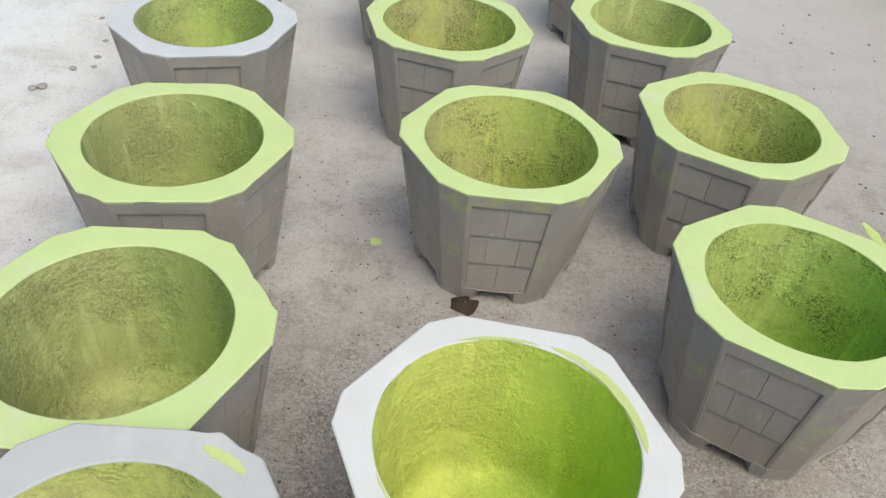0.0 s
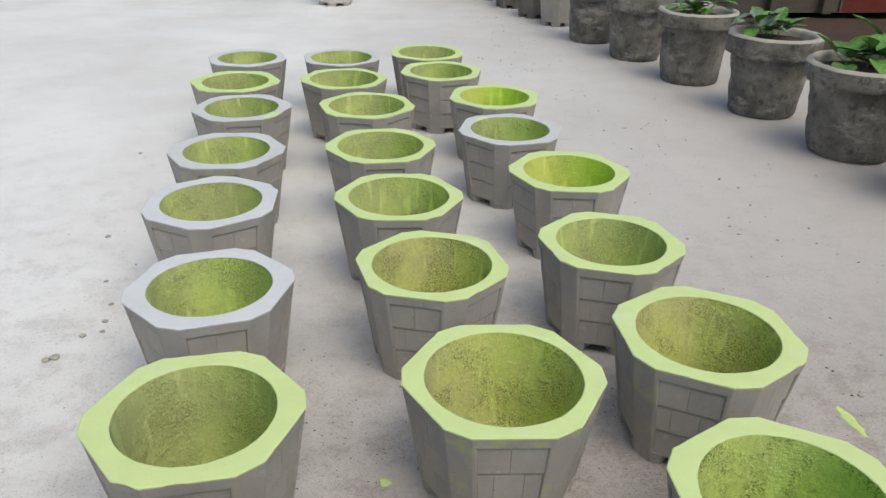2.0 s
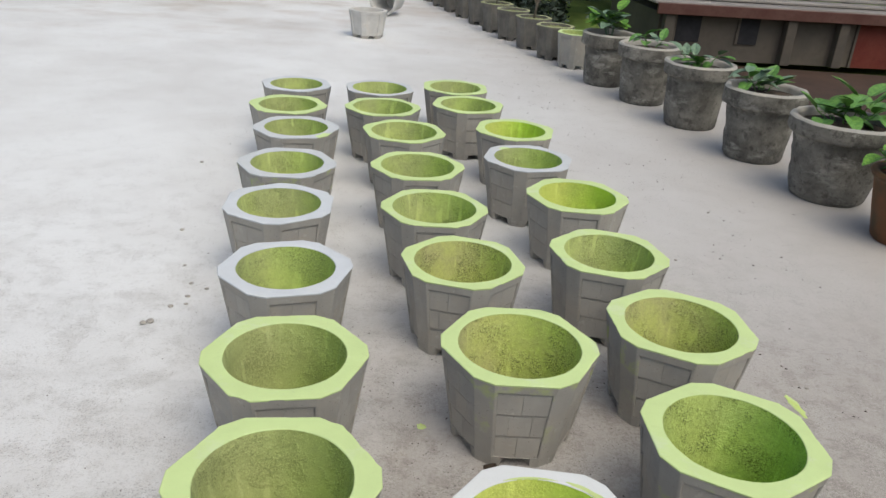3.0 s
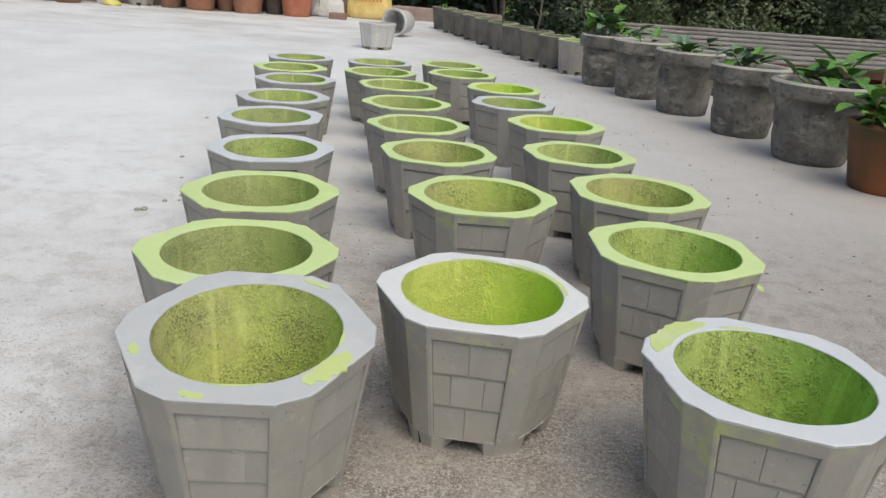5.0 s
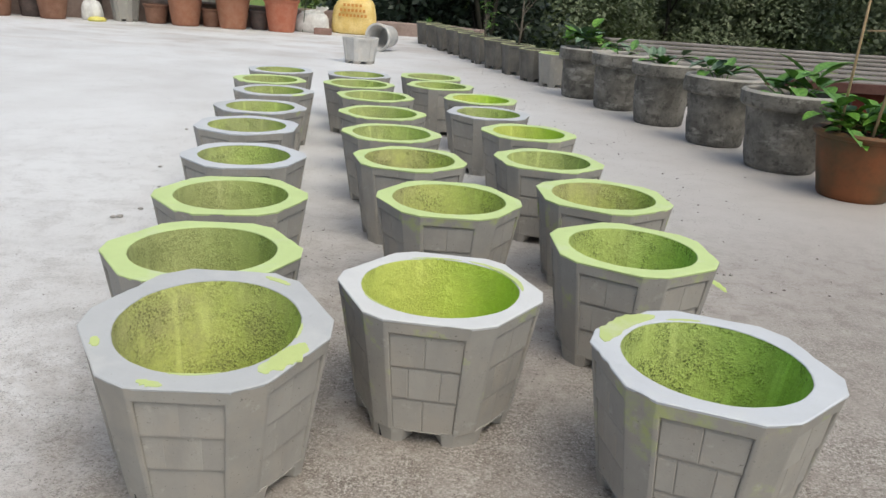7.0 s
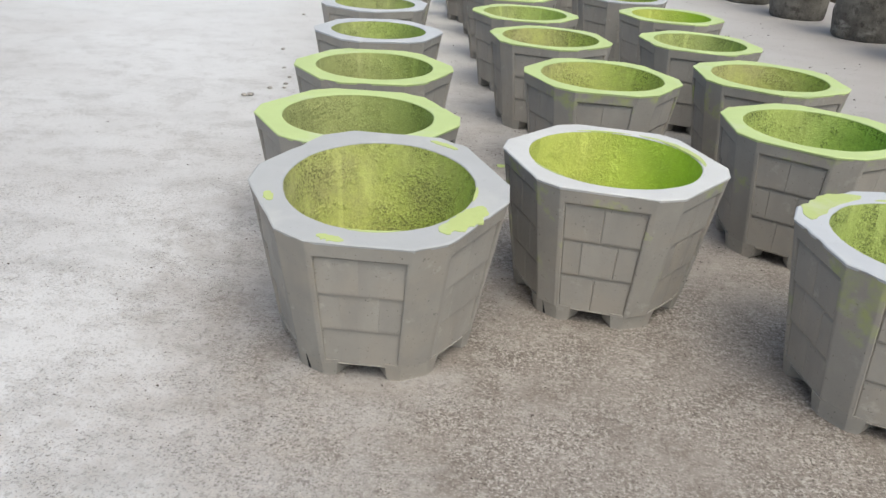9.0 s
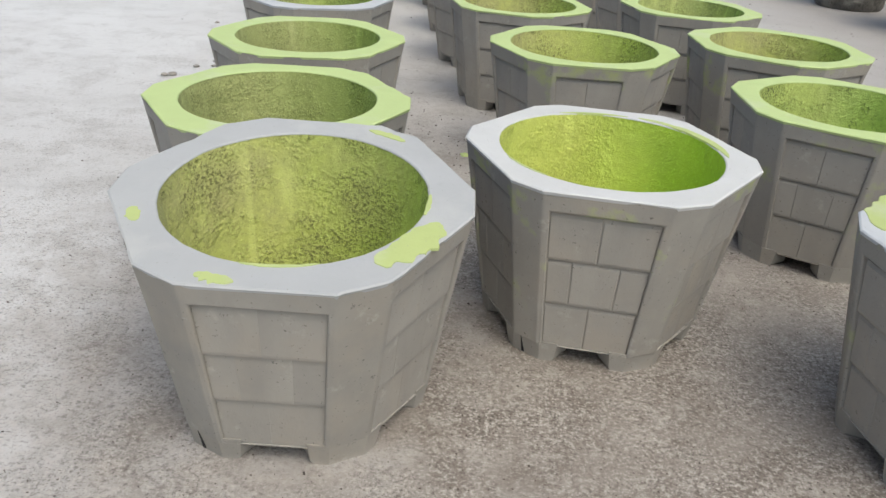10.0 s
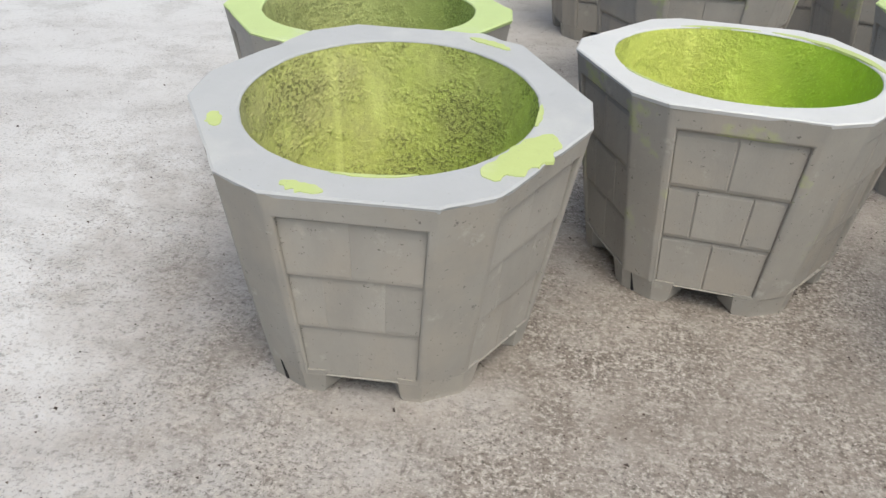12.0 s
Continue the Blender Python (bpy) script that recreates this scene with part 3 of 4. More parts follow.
def planter_bowl(seed, tilt=0.0, high=HIGH, hole=HOLE):
    """The rough inside: a tapering round wall and a dished floor."""
    bm = bmesh.new()
    seg, rings = 72, []
    prof = [(hole + 0.0005, high - 0.0018)] + [(hole - 0.03 * ((i / 10) ** 1.2) - 0.001, high - 0.006 - (high - 0.055) * i / 10) for i in range(1, 11)]
    prof += [(hole * 0.72, 0.040), (hole * 0.5, 0.035), (hole * 0.2, 0.033)]
    for r, z in prof:
        ring = []
        for k in range(seg):
            a = 2 * math.pi * k / seg
            lump = 0.0035 * noise.fractal((math.cos(a) * 6 + seed * 4, math.sin(a) * 6, z * 40), 0.7, 2.2, 4) if z < high - 0.01 else 0
            ring.append(bm.verts.new(((r - lump) * math.cos(a), (r - lump) * math.sin(a), z + tilt * r * math.sin(a) * z / high)))
        rings.append(ring)
    for a, b in zip(rings, rings[1:]):
        for k in range(seg):
            bm.faces.new((a[k], b[k], b[(k + 1) % seg], a[(k + 1) % seg]))
    bm.faces.new(rings[-1])
    bmesh.ops.recalc_face_normals(bm, faces=bm.faces)
    bmesh.ops.reverse_faces(bm, faces=bm.faces)
    return bm


def planter_foot(k, high=HIGH):
    """A foot under one corner post, wider than the post and worn at its lower edge."""
    bm = bmesh.new()
    lo, mid = at_height(0, high), at_height(FOOT + 0.004, high)

    def ring(pts, z, grow):
        a, b = pts[2 * k], pts[2 * k + 1]
        prev, nxt = pts[2 * k - 1], pts[(2 * k + 2) % 12]
        a2, b2 = a + (prev - a).normalized() * (0.019 + grow), b + (nxt - b).normalized() * (0.019 + grow)
        inn = -(a + b).normalized() * 0.03
        return [bm.verts.new(p + Vector((0, 0, z))) for p in (a2, a, b, b2, b2 + inn, a2 + inn)]

    r0, r1, r2 = ring(lo, 0.0, -0.003), ring(lo, 0.004, 0.0), ring(mid, FOOT + 0.004, 0.004)
    for p, q in ((r0, r1), (r1, r2)):
        for i in range(6):
            bm.faces.new((p[i], p[(i + 1) % 6], q[(i + 1) % 6], q[i]))
    bm.faces.new(r0[::-1]), bm.faces.new(r2)
    bmesh.ops.recalc_face_normals(bm, faces=bm.faces)
    return bm


def brick_mesh(k, u0, u1, v0, v1, high=HIGH, g=0.003, tilt=0.0, joint=0.0013):
    """One cast brick that stands proud of the recess, its lower edge further out than its upper."""
    f = face_frame(k, high)
    bm = bmesh.new()
    back = [bm.verts.new(f(u, v, DEEP + 0.001)) for u, v in ((u0, v0), (u1, v0), (u1, v1), (u0, v1))]
    h = 0.020
    edge = [bm.verts.new(f(u, v, d)) for u, v, d in ((u0, v0, 0.0022 + joint), (u1, v0, 0.0022 + joint), (u1, v1, 0.0048 + joint * 1.5), (u0, v1, 0.0048 + joint * 1.5))]
    front = [bm.verts.new(f(u, v, d)) for u, v, d in ((u0 + g, v0 + h, 0.0022), (u1 - g, v0 + h, 0.0022), (u1 - g, v1 - h, 0.0048), (u0 + g, v1 - h, 0.0048))]
    for p, q in ((back, edge), (edge, front)):
        for i in range(4):
            bm.faces.new((p[i], p[(i + 1) % 4], q[(i + 1) % 4], q[i]))
    bm.faces.new(front)
    bmesh.ops.recalc_face_normals(bm, faces=bm.faces)
    for v in bm.verts:
        v.co.z += tilt * v.co.y * max(0, v.co.z / high)
    return bm


BOND = []
_u0, _u1, _v0, _v1 = PANEL
_w, _h = _u1 - _u0, (_v1 - _v0 - 0.015) / 3
for _row in range(3):
    _cuts = (0, 0.25, 0.72, 1) if _row == 1 else (0, 0.48, 1)
    for _a, _b in zip(_cuts, _cuts[1:]):
        BOND.append((_u0 + _w * _a + (0.0004 if _a else 0.0008), _u0 + _w * _b - (0.0004 if _b < 1 else 0.0008), _v0 + _row * _h + (0.006 if _row else -0.012), _v0 + (_row + 1) * _h - 0.006))
foot_meshes = [mesh_of(planter_foot(k), "foot", mat_cast) for k in range(6)]
brick_meshes = [[mesh_of(brick_mesh(k, *b), "brick", mat_brick) for b in BOND] for k in range(6)]

RIMS = {"L1": "grey", "L4": "pale", "L5": "pale", "L6": "worn", "L7": "worn", "L9": "pale", "M1": "white", "M8": "worn", "R1": "pale", "R6": "worn"}
SAYS = {"lime": "lime-green painted", "grey": "bare grey, lime-splashed", "pale": "pale grey-white", "worn": "thinly sprayed grey", "white": "white painted"}
BOWLS = {"M1": "lime", "R1": "green", "R2": "green", "R7": "lime", "R5": "lime", "L1": "pitted", "L2": "dull", "L3": "dull", "M2": "pitted", "R3": "pitted", "M3": "pitted"}
planters = []
WIDE_CUT = CUT
for n, (code, x, y, turn, size) in enumerate(POTS):
    hole = 0.145 if code[0] == "M" else 0.140 if code[0] == "R" else 0.137
    tilt = SLANT if code == "L1" else 0.0
    CUT = 0.128 if code == "M1" else WIDE_CUT
    kind = RIMS.get(code, "lime")
    bowl = BOWLS.get(code, "olive")
    pot = thing("planter", pose(x, y, 0, 0, 0, turn) @ Matrix.Diagonal((size, size, 1, 1)),
                f"hexagonal cast concrete planter with {SAYS[kind]} rim on the floor", "planter", "planters in three rows")
    sprayed = code in ("M1", "R1", "R2", "M2", "L6", "R3")
    part("wall", planter_wall(n, tilt), mat_oversprayed if sprayed else mat_cast, pot)
    part("rim", planter_rim(n, tilt, HIGH, hole), mat_rim[kind], pot, f"{SAYS[kind]} flat rim")
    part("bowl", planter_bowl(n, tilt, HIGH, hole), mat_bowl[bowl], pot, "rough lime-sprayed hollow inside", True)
    for me in foot_meshes:
        part("foot", me, None, pot)
    planters.append(pot)
CUT = WIDE_CUT


mat_splash = rim_paint("thin_lime_splash", (0.50, 0.585, 0.24), (0.45, 0.52, 0.30), 0.12)


def splash(pot, a0, a1, r0, r1, seed, tilt=0.0):
    """A thin splash of lime paint lying on a planter's rim."""
    bm = bmesh.new()
    rows = []
    steps = 22
    for i in range(steps + 1):
        f = i / steps
        a = radians(a0 + (a1 - a0) * f)
        fade = 0.1 + 0.9 * math.sin(math.pi * f) ** 0.4
        m = (r0 + r1) / 2
        lo = m + (r0 - m) * fade * (1 + 0.4 * noise.noise((f * 6, seed, 0)))
        hi = m + (r1 - m) * fade * (1 + 0.6 * noise.noise((f * 9, seed, 5)))
        ring = []
        for r, z in ((lo, -0.002), (lo + 0.0006, 0.0008), (hi - 0.0006, 0.0008), (hi, -0.002)):
            ring.append(bm.verts.new((math.cos(a) * r, math.sin(a) * r, HIGH + z + tilt * math.sin(a) * r)))
        rows.append(ring)
    for p, q in zip(rows, rows[1:]):
        for k in range(3):
            bm.faces.new((p[k], p[k + 1], q[k + 1], q[k]))
    bm.faces.new(rows[0]), bm.faces.new(rows[-1][::-1])
    bmesh.ops.recalc_face_normals(bm, faces=bm.faces)
    part("paint_splash", bm, mat_splash, pot, "splash of lime paint on the rim")


def crack(pot, k):
    """A dark crack up the middle of one foot."""
    lo, up = at_height(0), at_height(0.026)
    a, b = (lo[2 * k] * 0.62 + lo[2 * k + 1] * 0.38), (up[2 * k] * 0.68 + up[2 * k + 1] * 0.32)
    out = (lo[2 * k] + lo[2 * k + 1]).normalized()
    side = Vector((-out.y, out.x, 0))
    bm = bmesh.new()
    pts = [a + side * 0.0022, a - side * 0.0018, b]
    front = [bm.verts.new(p + out * 0.0008 + Vector((0, 0, z))) for p, z in zip(pts, (0.001, 0.001, 0.026))]
    back = [bm.verts.new(p - out * 0.004 + Vector((0, 0, z))) for p, z in zip(pts, (0.001, 0.001, 0.026))]
    bm.faces.new(front), bm.faces.new(back[::-1])
    for i in range(3):
        bm.faces.new((front[i], back[i], back[(i + 1) % 3], front[(i + 1) % 3]))
    bmesh.ops.recalc_face_normals(bm, faces=bm.faces)
    part("crack", bm, mat_black, pot, "dark crack in the foot")


BY = {row[0]: pot for row, pot in zip(POTS, planters)}
for a0, a1, r0, r1, s in ((-160, -150, 0.152, 0.166, 1), (-110, -97, 0.160, 0.174, 2), (-52, -17, 0.139, 0.174, 3), (-14, 4, 0.136, 0.142, 4), (52, 70, 0.160, 0.172, 5), (-100, -70, 0.136, 0.141, 6)):
    splash(BY["L1"], a0, a1, r0, r1, s, SLANT)
for a0, a1, r0, r1, s in ((128, 186, 0.146, 0.182, 7), (100, 124, 0.141, 0.15, 8)):
    splash(BY["R1"], a0, a1, r0, r1, s)
for a0, a1, r0, r1, s in ((5, 75, 0.145, 0.158, 9), (80, 120, 0.145, 0.150, 10), (-150, -120, 0.145, 0.149, 11)):
    splash(BY["M1"], a0, a1, r0, r1, s)
crack(BY["L1"], 0), crack(BY["M1"], 0)


# ---- round pots beside the planters ----
def round_pot(name, x, y, rim, base, high, band, material, label, group, soil, turn=0.0, fill=0.045, seed=0, wobble=0.02, lumps=0.0):
    pot = thing(name, pose(x, y, 0, 0, 0, turn), label, "flower pot", group)
    b = rim - (0.034 if band > 0.06 else 0.018)
    prof = [(base * 0.94, 0.0), (base, 0.012)]
    prof += [(base + (b - base) * (i / 16) ** (0.72 if lumps else 0.95), 0.012 + (high - band - 0.012) * i / 16) for i in range(1, 17)]
    prof += [(b + 0.001, high - band + 0.001), (rim - 0.014, high - band + 0.003), (rim - 0.006, high - band + 0.007), (rim - 0.001, high - band + 0.016), (rim, high - band * 0.5), (rim + 0.002, high - 0.012)]
    lip = [(rim + 0.002, high - 0.012), (rim - 0.004, high - 0.002), (rim - 0.016, high), (rim - 0.03, high - 0.004), (rim - 0.036, high - 0.02), (rim - 0.045, high - 0.10)]
    part("body", lathe(prof, 64, wobble, seed, False, lumps), material, pot, "", True)
    # plastered pots: paler concrete on the lip paints in the lit rim top
    part("lip", lathe(lip, 64, wobble, seed, False, lumps), mat_cast if material is mat_rough_cast else material, pot, "", True)
    bm = lathe([(rim - 0.036, high - fill - 0.004), (rim * 0.6, high - fill + 0.008), (rim * 0.25, high - fill + 0.014), (0.01, high - fill + 0.015)], 28, 0.1, seed + 3, False)
    part("soil", bm, soil, pot, "dark crumbly soil", True)
    return pot


def seedling(name, x, y, z, stems, leaves, size, spread, mats, label, seed, narrow=0.62, category="plant", group="young plants in pots", rise=0.8):
    """A young plant: bent stems, each with a few broad leaves."""
    rng = random.Random(seed)
    plant = thing(name, pose(x, y, z), label, category, group)
    for s in range(stems):
        a = rng.uniform(0, 6.283)
        d = spread * rng.uniform(0.1, 0.55)
        foot = Vector((math.cos(a) * d * 0.5, math.sin(a) * d * 0.5, -0.02))
        h = size * rng.uniform(0.6, 1.5) * rise
        tip = foot + Vector((math.cos(a) * d, math.sin(a) * d, h))
        bm = bmesh.new()
        tube(bm, [foot, foot.lerp(tip, 0.5) + Vector((rng.uniform(-0.01, 0.01), rng.uniform(-0.01, 0.01), 0.01)), tip], 0.004, 0.002, 6)
        part("stem", bm, mats[0], plant)
        for k in range(leaves):
            f = 0.45 + 0.55 * (k + 1) / leaves
            w = rand_way(rng, 0.5)
            bm = bmesh.new()
            base = foot.lerp(tip, f)
            tube(bm, [base, base + w.normalized() * size * 0.25], 0.0022, 0.0015, 5)
            blade(bm, base + w.normalized() * size * 0.25, w, Vector((0, 0, 1)), size * rng.uniform(0.7, 1.25), size * narrow * rng.uniform(0.8, 1.2), rng.uniform(0.05, 0.4))
            part("leaf", bm, mats[k % len(mats)], plant)
    return plant


ROUND = [
    # x, y, rim, base, height, band
    (1.815, 3.94, 0.250, 0.172, 0.395, 0.085),
    (1.665, 4.55, 0.218, 0.158, 0.395, 0.105),
    (1.49, 5.18, 0.216, 0.158, 0.40, 0.090),
    (1.32, 5.76, 0.211, 0.155, 0.40, 0.100),
    (1.145, 6.28, 0.201, 0.150, 0.385, 0.100),
]
PLANTS = [(7, 4, 0.14, 0.18, (leaf_seedling, leaf_bright)), (6, 4, 0.105, 0.17, (leaf_seedling, leaf_grey)), (5, 4, 0.10, 0.16, (leaf_seedling, leaf_grey)), (3, 3, 0.105, 0.12, (leaf_seedling, leaf_grey)), (6, 4, 0.16, 0.13, (leaf_grey, leaf_lush))]
for k, (x, y, rim, base, high, band) in enumerate(ROUND):
    round_pot("round_pot", x, y, rim, base, high, band, mat_rough_cast, "round hand-plastered grey concrete pot with thick rim", "round concrete pots in a row", mat_soil, k * 67, 0.04, k * 5 + 1, 0.03, 0.034)
    st, lv, sz, sp, ms = PLANTS[k]
    seedling("young_plant", x, y, high - 0.035, st, lv, sz, sp, ms, "young leafy green vegetable plant in a concrete pot", 40 + k)

# clay pot with a climbing plant and canes
CX, CY = 1.93, 3.40
round_pot("clay_pot", CX, CY, 0.215, 0.150, 0.30, 0.035, mat_orange_pot, "orange clay pot stained brown and green", "", mat_soil, 0, 0.03, 77, 0.012)
for k, (dx, dy, lx, ly, hh) in enumerate(((-0.12, 0.0, 0.02, 0.03, 0.85), (-0.03, -0.11, 0.10, 0.05, 0.8), (0.11, 0.05, -0.05, 0.02, 0.8))):
    bm = bmesh.new()
    tube(bm, [(0, 0, 0), (lx * 0.5, ly * 0.5, hh / 2), (lx, ly, hh)], 0.007, 0.005, 8)
    lone("cane", bm, mat_wood, "thin bamboo cane stuck in the clay pot", "plant stake", "canes", m=pose(CX + dx, CY + dy, 0.25), smooth=True)
bm = bmesh.new()
tube(bm, [(-0.10, 0.0, 0.0), (0.02, -0.05, 0.01), (0.09, 0.04, 0.0)], 0.004, 0.004, 6)
lone("cross_cane", bm, mat_wood, "thin bamboo cross piece tied between canes", "plant stake", "canes", m=pose(CX, CY, 0.72), smooth=True)
seedling("climbing_plant", CX, CY, 0.27, 16, 5, 0.10, 0.26, (leaf_lush, leaf_seedling), "bushy green climbing plant in a clay pot", 61, 0.7, rise=1.1)

# older hexagonal pots, with moss and weeds on their soil
OLD = [(0.87, 7.21), (0.73, 7.66), (0.58, 8.10), (0.45, 8.52), (0.32, 8.97), (0.19, 9.42), (0.06, 9.83), (-0.08, 10.25), (-0.21, 10.70)]
old_wall, old_rim, old_bowl = planter_wall(91), planter_rim(91), planter_bowl(91)
old_meshes = [("wall", mesh_of(old_wall, "wall", mat_old_cast)), ("rim", mesh_of(old_rim, "rim", mat_moss_rim)), ("bowl", mesh_of(old_bowl, "bowl", mat_old_cast, True))]
old_feet = [mesh_of(planter_foot(k), "foot", mat_old_cast) for k in range(6)]


def weed_bed(seed):
    rng = random.Random(seed)
    bm = lathe([(0.139, 0.232), (0.10, 0.239), (0.05, 0.241), (0.005, 0.242)], 24, 0.12, seed)
    for _ in range(60):
        a, d = rng.uniform(0, 6.283), 0.13 * rng.random() ** 0.5
        blade(bm, Vector((math.cos(a) * d, math.sin(a) * d, 0.236)), rand_way(rng, 0.5), Vector((0, 0, 1)), 0.022, 0.014, 0.3)
    return bm


for k, (x, y) in enumerate(OLD):
    pot = thing("hexagonal_pot", pose(x, y, 0, 0, 0, 37 * k + 8) @ Matrix.Diagonal((0.90, 0.90, 1.10, 1)), "old dark grey hexagonal concrete pot of mossy soil", "planter", "old hexagonal pots in a row")
    for nm, me in old_meshes:
        part(nm, me, None, pot)
    for me in old_feet:
        part("foot", me, None, pot)
    lone("moss_bed", weed_bed(200 + k), mat_moss, "soil with yellow-green moss and tiny weeds in a pot", "soil", "mossy soil in old pots", m=pose(x, y, 0, 0, 0, 20 * k) @ Matrix.Diagonal((0.90, 0.90, 1.10, 1)))

pale = thing("hexagonal_pot", pose(1.00, 6.87, 0, 0, 0, 14) @ Matrix.Diagonal((0.86, 0.86, 1.10, 1)), "clean pale grey hexagonal concrete pot", "planter")
part("wall", planter_wall(92), mat_cast, pale), part("rim", planter_rim(92), mat_rim["lime"], pale, "", True), part("bowl", planter_bowl(92), mat_bowl["olive"], pale, "", True)
for me in foot_meshes:
    part("foot", me, None, pale)

# sapling stems that stand in two of the old pots
def sapling(x, y, high, lean, leaves, mat, seed, label, flower=False):
    rng = random.Random(seed)
    plant = thing("sapling", pose(x, y, 0.265), label, "plant", "saplings in old pots")
    bm = bmesh.new()
    pts = [Vector((0, 0, -0.02))]
    for i in range(5):
        pts.append(pts[-1] + Vector((lean * high / 5 + rng.uniform(-0.02, 0.02), rng.uniform(-0.02, 0.02), high / 5)))
    tube(bm, pts, 0.012, 0.004, 7)
    part("stem", bm, mat_twig, plant, "", True)
    for i in range(9):
        p = pts[1 + i % 5]
        d = Vector((rng.uniform(-1, 1), rng.uniform(-1, 1), rng.uniform(0.4, 1.2))).normalized() * high * rng.uniform(0.2, 0.42)
        bm = bmesh.new()
        tube(bm, [p, p + d * 0.5 + Vector((0, 0, 0.02)), p + d], 0.005, 0.002, 5)
        part("branch", bm, mat_twig, plant)
        bm = bmesh.new()
        for _ in range(leaves):
            blade(bm, p + d * rng.uniform(0.4, 1), rand_way(rng, 0.4), Vector((0, 0, 1)), 0.06 * rng.uniform(0.6, 1.2), 0.028, 0.3)
        part("foliage", bm, mat, plant)
    if flower:
        bm = bmesh.new()
        for _ in range(12):
            blade(bm, pts[4] + Vector((-0.12, 0, 0.05)), rand_way(rng, 0.8), Vector((0, 0, 1)), 0.06, 0.045, 0.2)
        part("flower", bm, mat_coral, plant, "coral red blossom")


sapling(0.45, 8.52, 0.50, -0.12, 11, leaf_lush, 5, "slim yellow-green sapling in an old pot")
sapling(0.73, 7.66, 0.75, 0.12, 3, leaf_bush, 9, "thin bare-twigged sapling with a coral blossom", True)
seedling("young_plant", -0.21, 10.70, 0.26, 3, 3, 0.06, 0.09, (leaf_lush, leaf_seedling), "tiny green seedling in an old pot", 47)

# far end of the terrace
spare = thing("planter", pose(-0.78, 7.68, 0, 0, 0, 22) @ Matrix.Diagonal((0.96, 0.96, 0.94, 1)), "unpainted pale concrete hexagonal planter standing alone", "planter")
part("wall", planter_wall(93), mat_pale_cast, spare), part("rim", planter_rim(93), mat_pale_cast, spare, "", True), part("bowl", planter_bowl(93), mat_pale_cast, spare, "", True)
for me in foot_meshes:
    part("foot", me, None, spare)
tipped = thing("round_pot", pose(-0.69, 9.20, 0.155, 0, 90, -112), "pale concrete pot lying on its side", "flower pot")
part("body", lathe([(0.105, -0.16), (0.12, -0.155), (0.15, 0.10), (0.158, 0.13), (0.156, 0.15), (0.135, 0.15), (0.128, 0.13), (0.10, -0.13)], 40, 0.012, 4), mat_pale_cast, tipped, "", True)
part("base", lathe([(0.104, -0.158), (0.05, -0.157), (0.004, -0.156)], 40), mat_pale_cast, tipped, "", True)


def sack(name, x, y, w, d, h, turn, material, label, seed, lean=0.0):
    """A filled woven sack: bulging, creased, its gathered mouth leaning over."""
    bag = thing(name, pose(x, y, 0, 0, 0, turn), label, "sack")
    bm = bmesh.new()
    seg, rings = 40, []
    prof = [(0.80, 0.0), (0.95, 0.03), (1.0, 0.16), (0.97, 0.4), (0.90, 0.62), (0.80, 0.76), (0.62, 0.86)]
    for f, z in prof:
        ring = []
        for k in range(seg):
            a = 2 * math.pi * k / seg
            c, s = math.cos(a), math.sin(a)
            e = 1 / (abs(c) ** 3 + abs(s) ** 3) ** (1 / 3)
            q = 1 + 0.07 * noise.fractal((c * 3 + seed, s * 3, z * 5), 0.8, 2, 3)
            ring.append(bm.verts.new((c * e * w / 2 * f * q + lean * z * z * h * 0.4, s * e * d / 2 * f * q, z * h * (1 + 0.05 * noise.noise((c * 2, s * 2, seed))) if z else 0)))
        rings.append(ring)
    for a, b in zip(rings, rings[1:]):
        for k in range(seg):
            bm.faces.new((a[k], a[(k + 1) % seg], b[(k + 1) % seg], b[k]))
    bm.faces.new(rings[0][::-1])
    bm.faces.new(rings[-1])
    bmesh.ops.recalc_face_normals(bm, faces=bm.faces)
    part("bag", bm, material, bag, "", True)
    bm = bmesh.new()
    top = []
    for i, (rx, z, off) in enumerate(((0.56, 0.83, 0.0), (0.36, 0.92, 0.12), (0.2, 0.97, 0.22), (0.26, 1.04, 0.27), (0.30, 1.12, 0.30))):
        top.append([bm.verts.new((math.cos(t) * rx * w / 2 * (1 + 0.3 * math.sin(5 * t + seed)) + off * w * (1 if lean >= 0 else -1), math.sin(t) * rx * d / 2, z * h + 0.02 * math.sin(3 * t))) for t in [2 * math.pi * k / 24 for k in range(24)]])
    for a, b in zip(top, top[1:]):
        for k in range(24):
            bm.faces.new((a[k], a[(k + 1) % 24], b[(k + 1) % 24], b[k]))
    bmesh.ops.recalc_face_normals(bm, faces=bm.faces)
    part("mouth", bm, material, bag, "gathered mouth of the sack", True)
    return bag


yellow = sack("cement_sack", -1.32, 11.66, 0.64, 0.38, 0.58, -6, mat_jute, "full yellow woven sack with worn orange print", 3, 0.1)
for r, (z, n, gap) in enumerate(((0.40, 5, 0.058), (0.33, 7, 0.055), (0.26, 8, 0.053))):
    for k in range(n):
        part("print_bar", boxed(0.05 + (k - n / 2) * gap - 0.017, -0.202 + 0.004 * r, z - 0.019, 0.05 + (k - n / 2) * gap + 0.017, -0.192, z + 0.019), mat_print, yellow, "faded orange lettering bar")
sack("white_sack", -1.90, 11.46, 0.50, 0.34, 0.30, 8, mat_white_sack, "crumpled white plastic sack by the flower pots", 8, 0.25)
sack("plastic_bag", -4.67, 10.69, 0.26, 0.22, 0.28, 0, mat_white_sack, "crumpled white plastic bag by the pots", 15, -0.1)
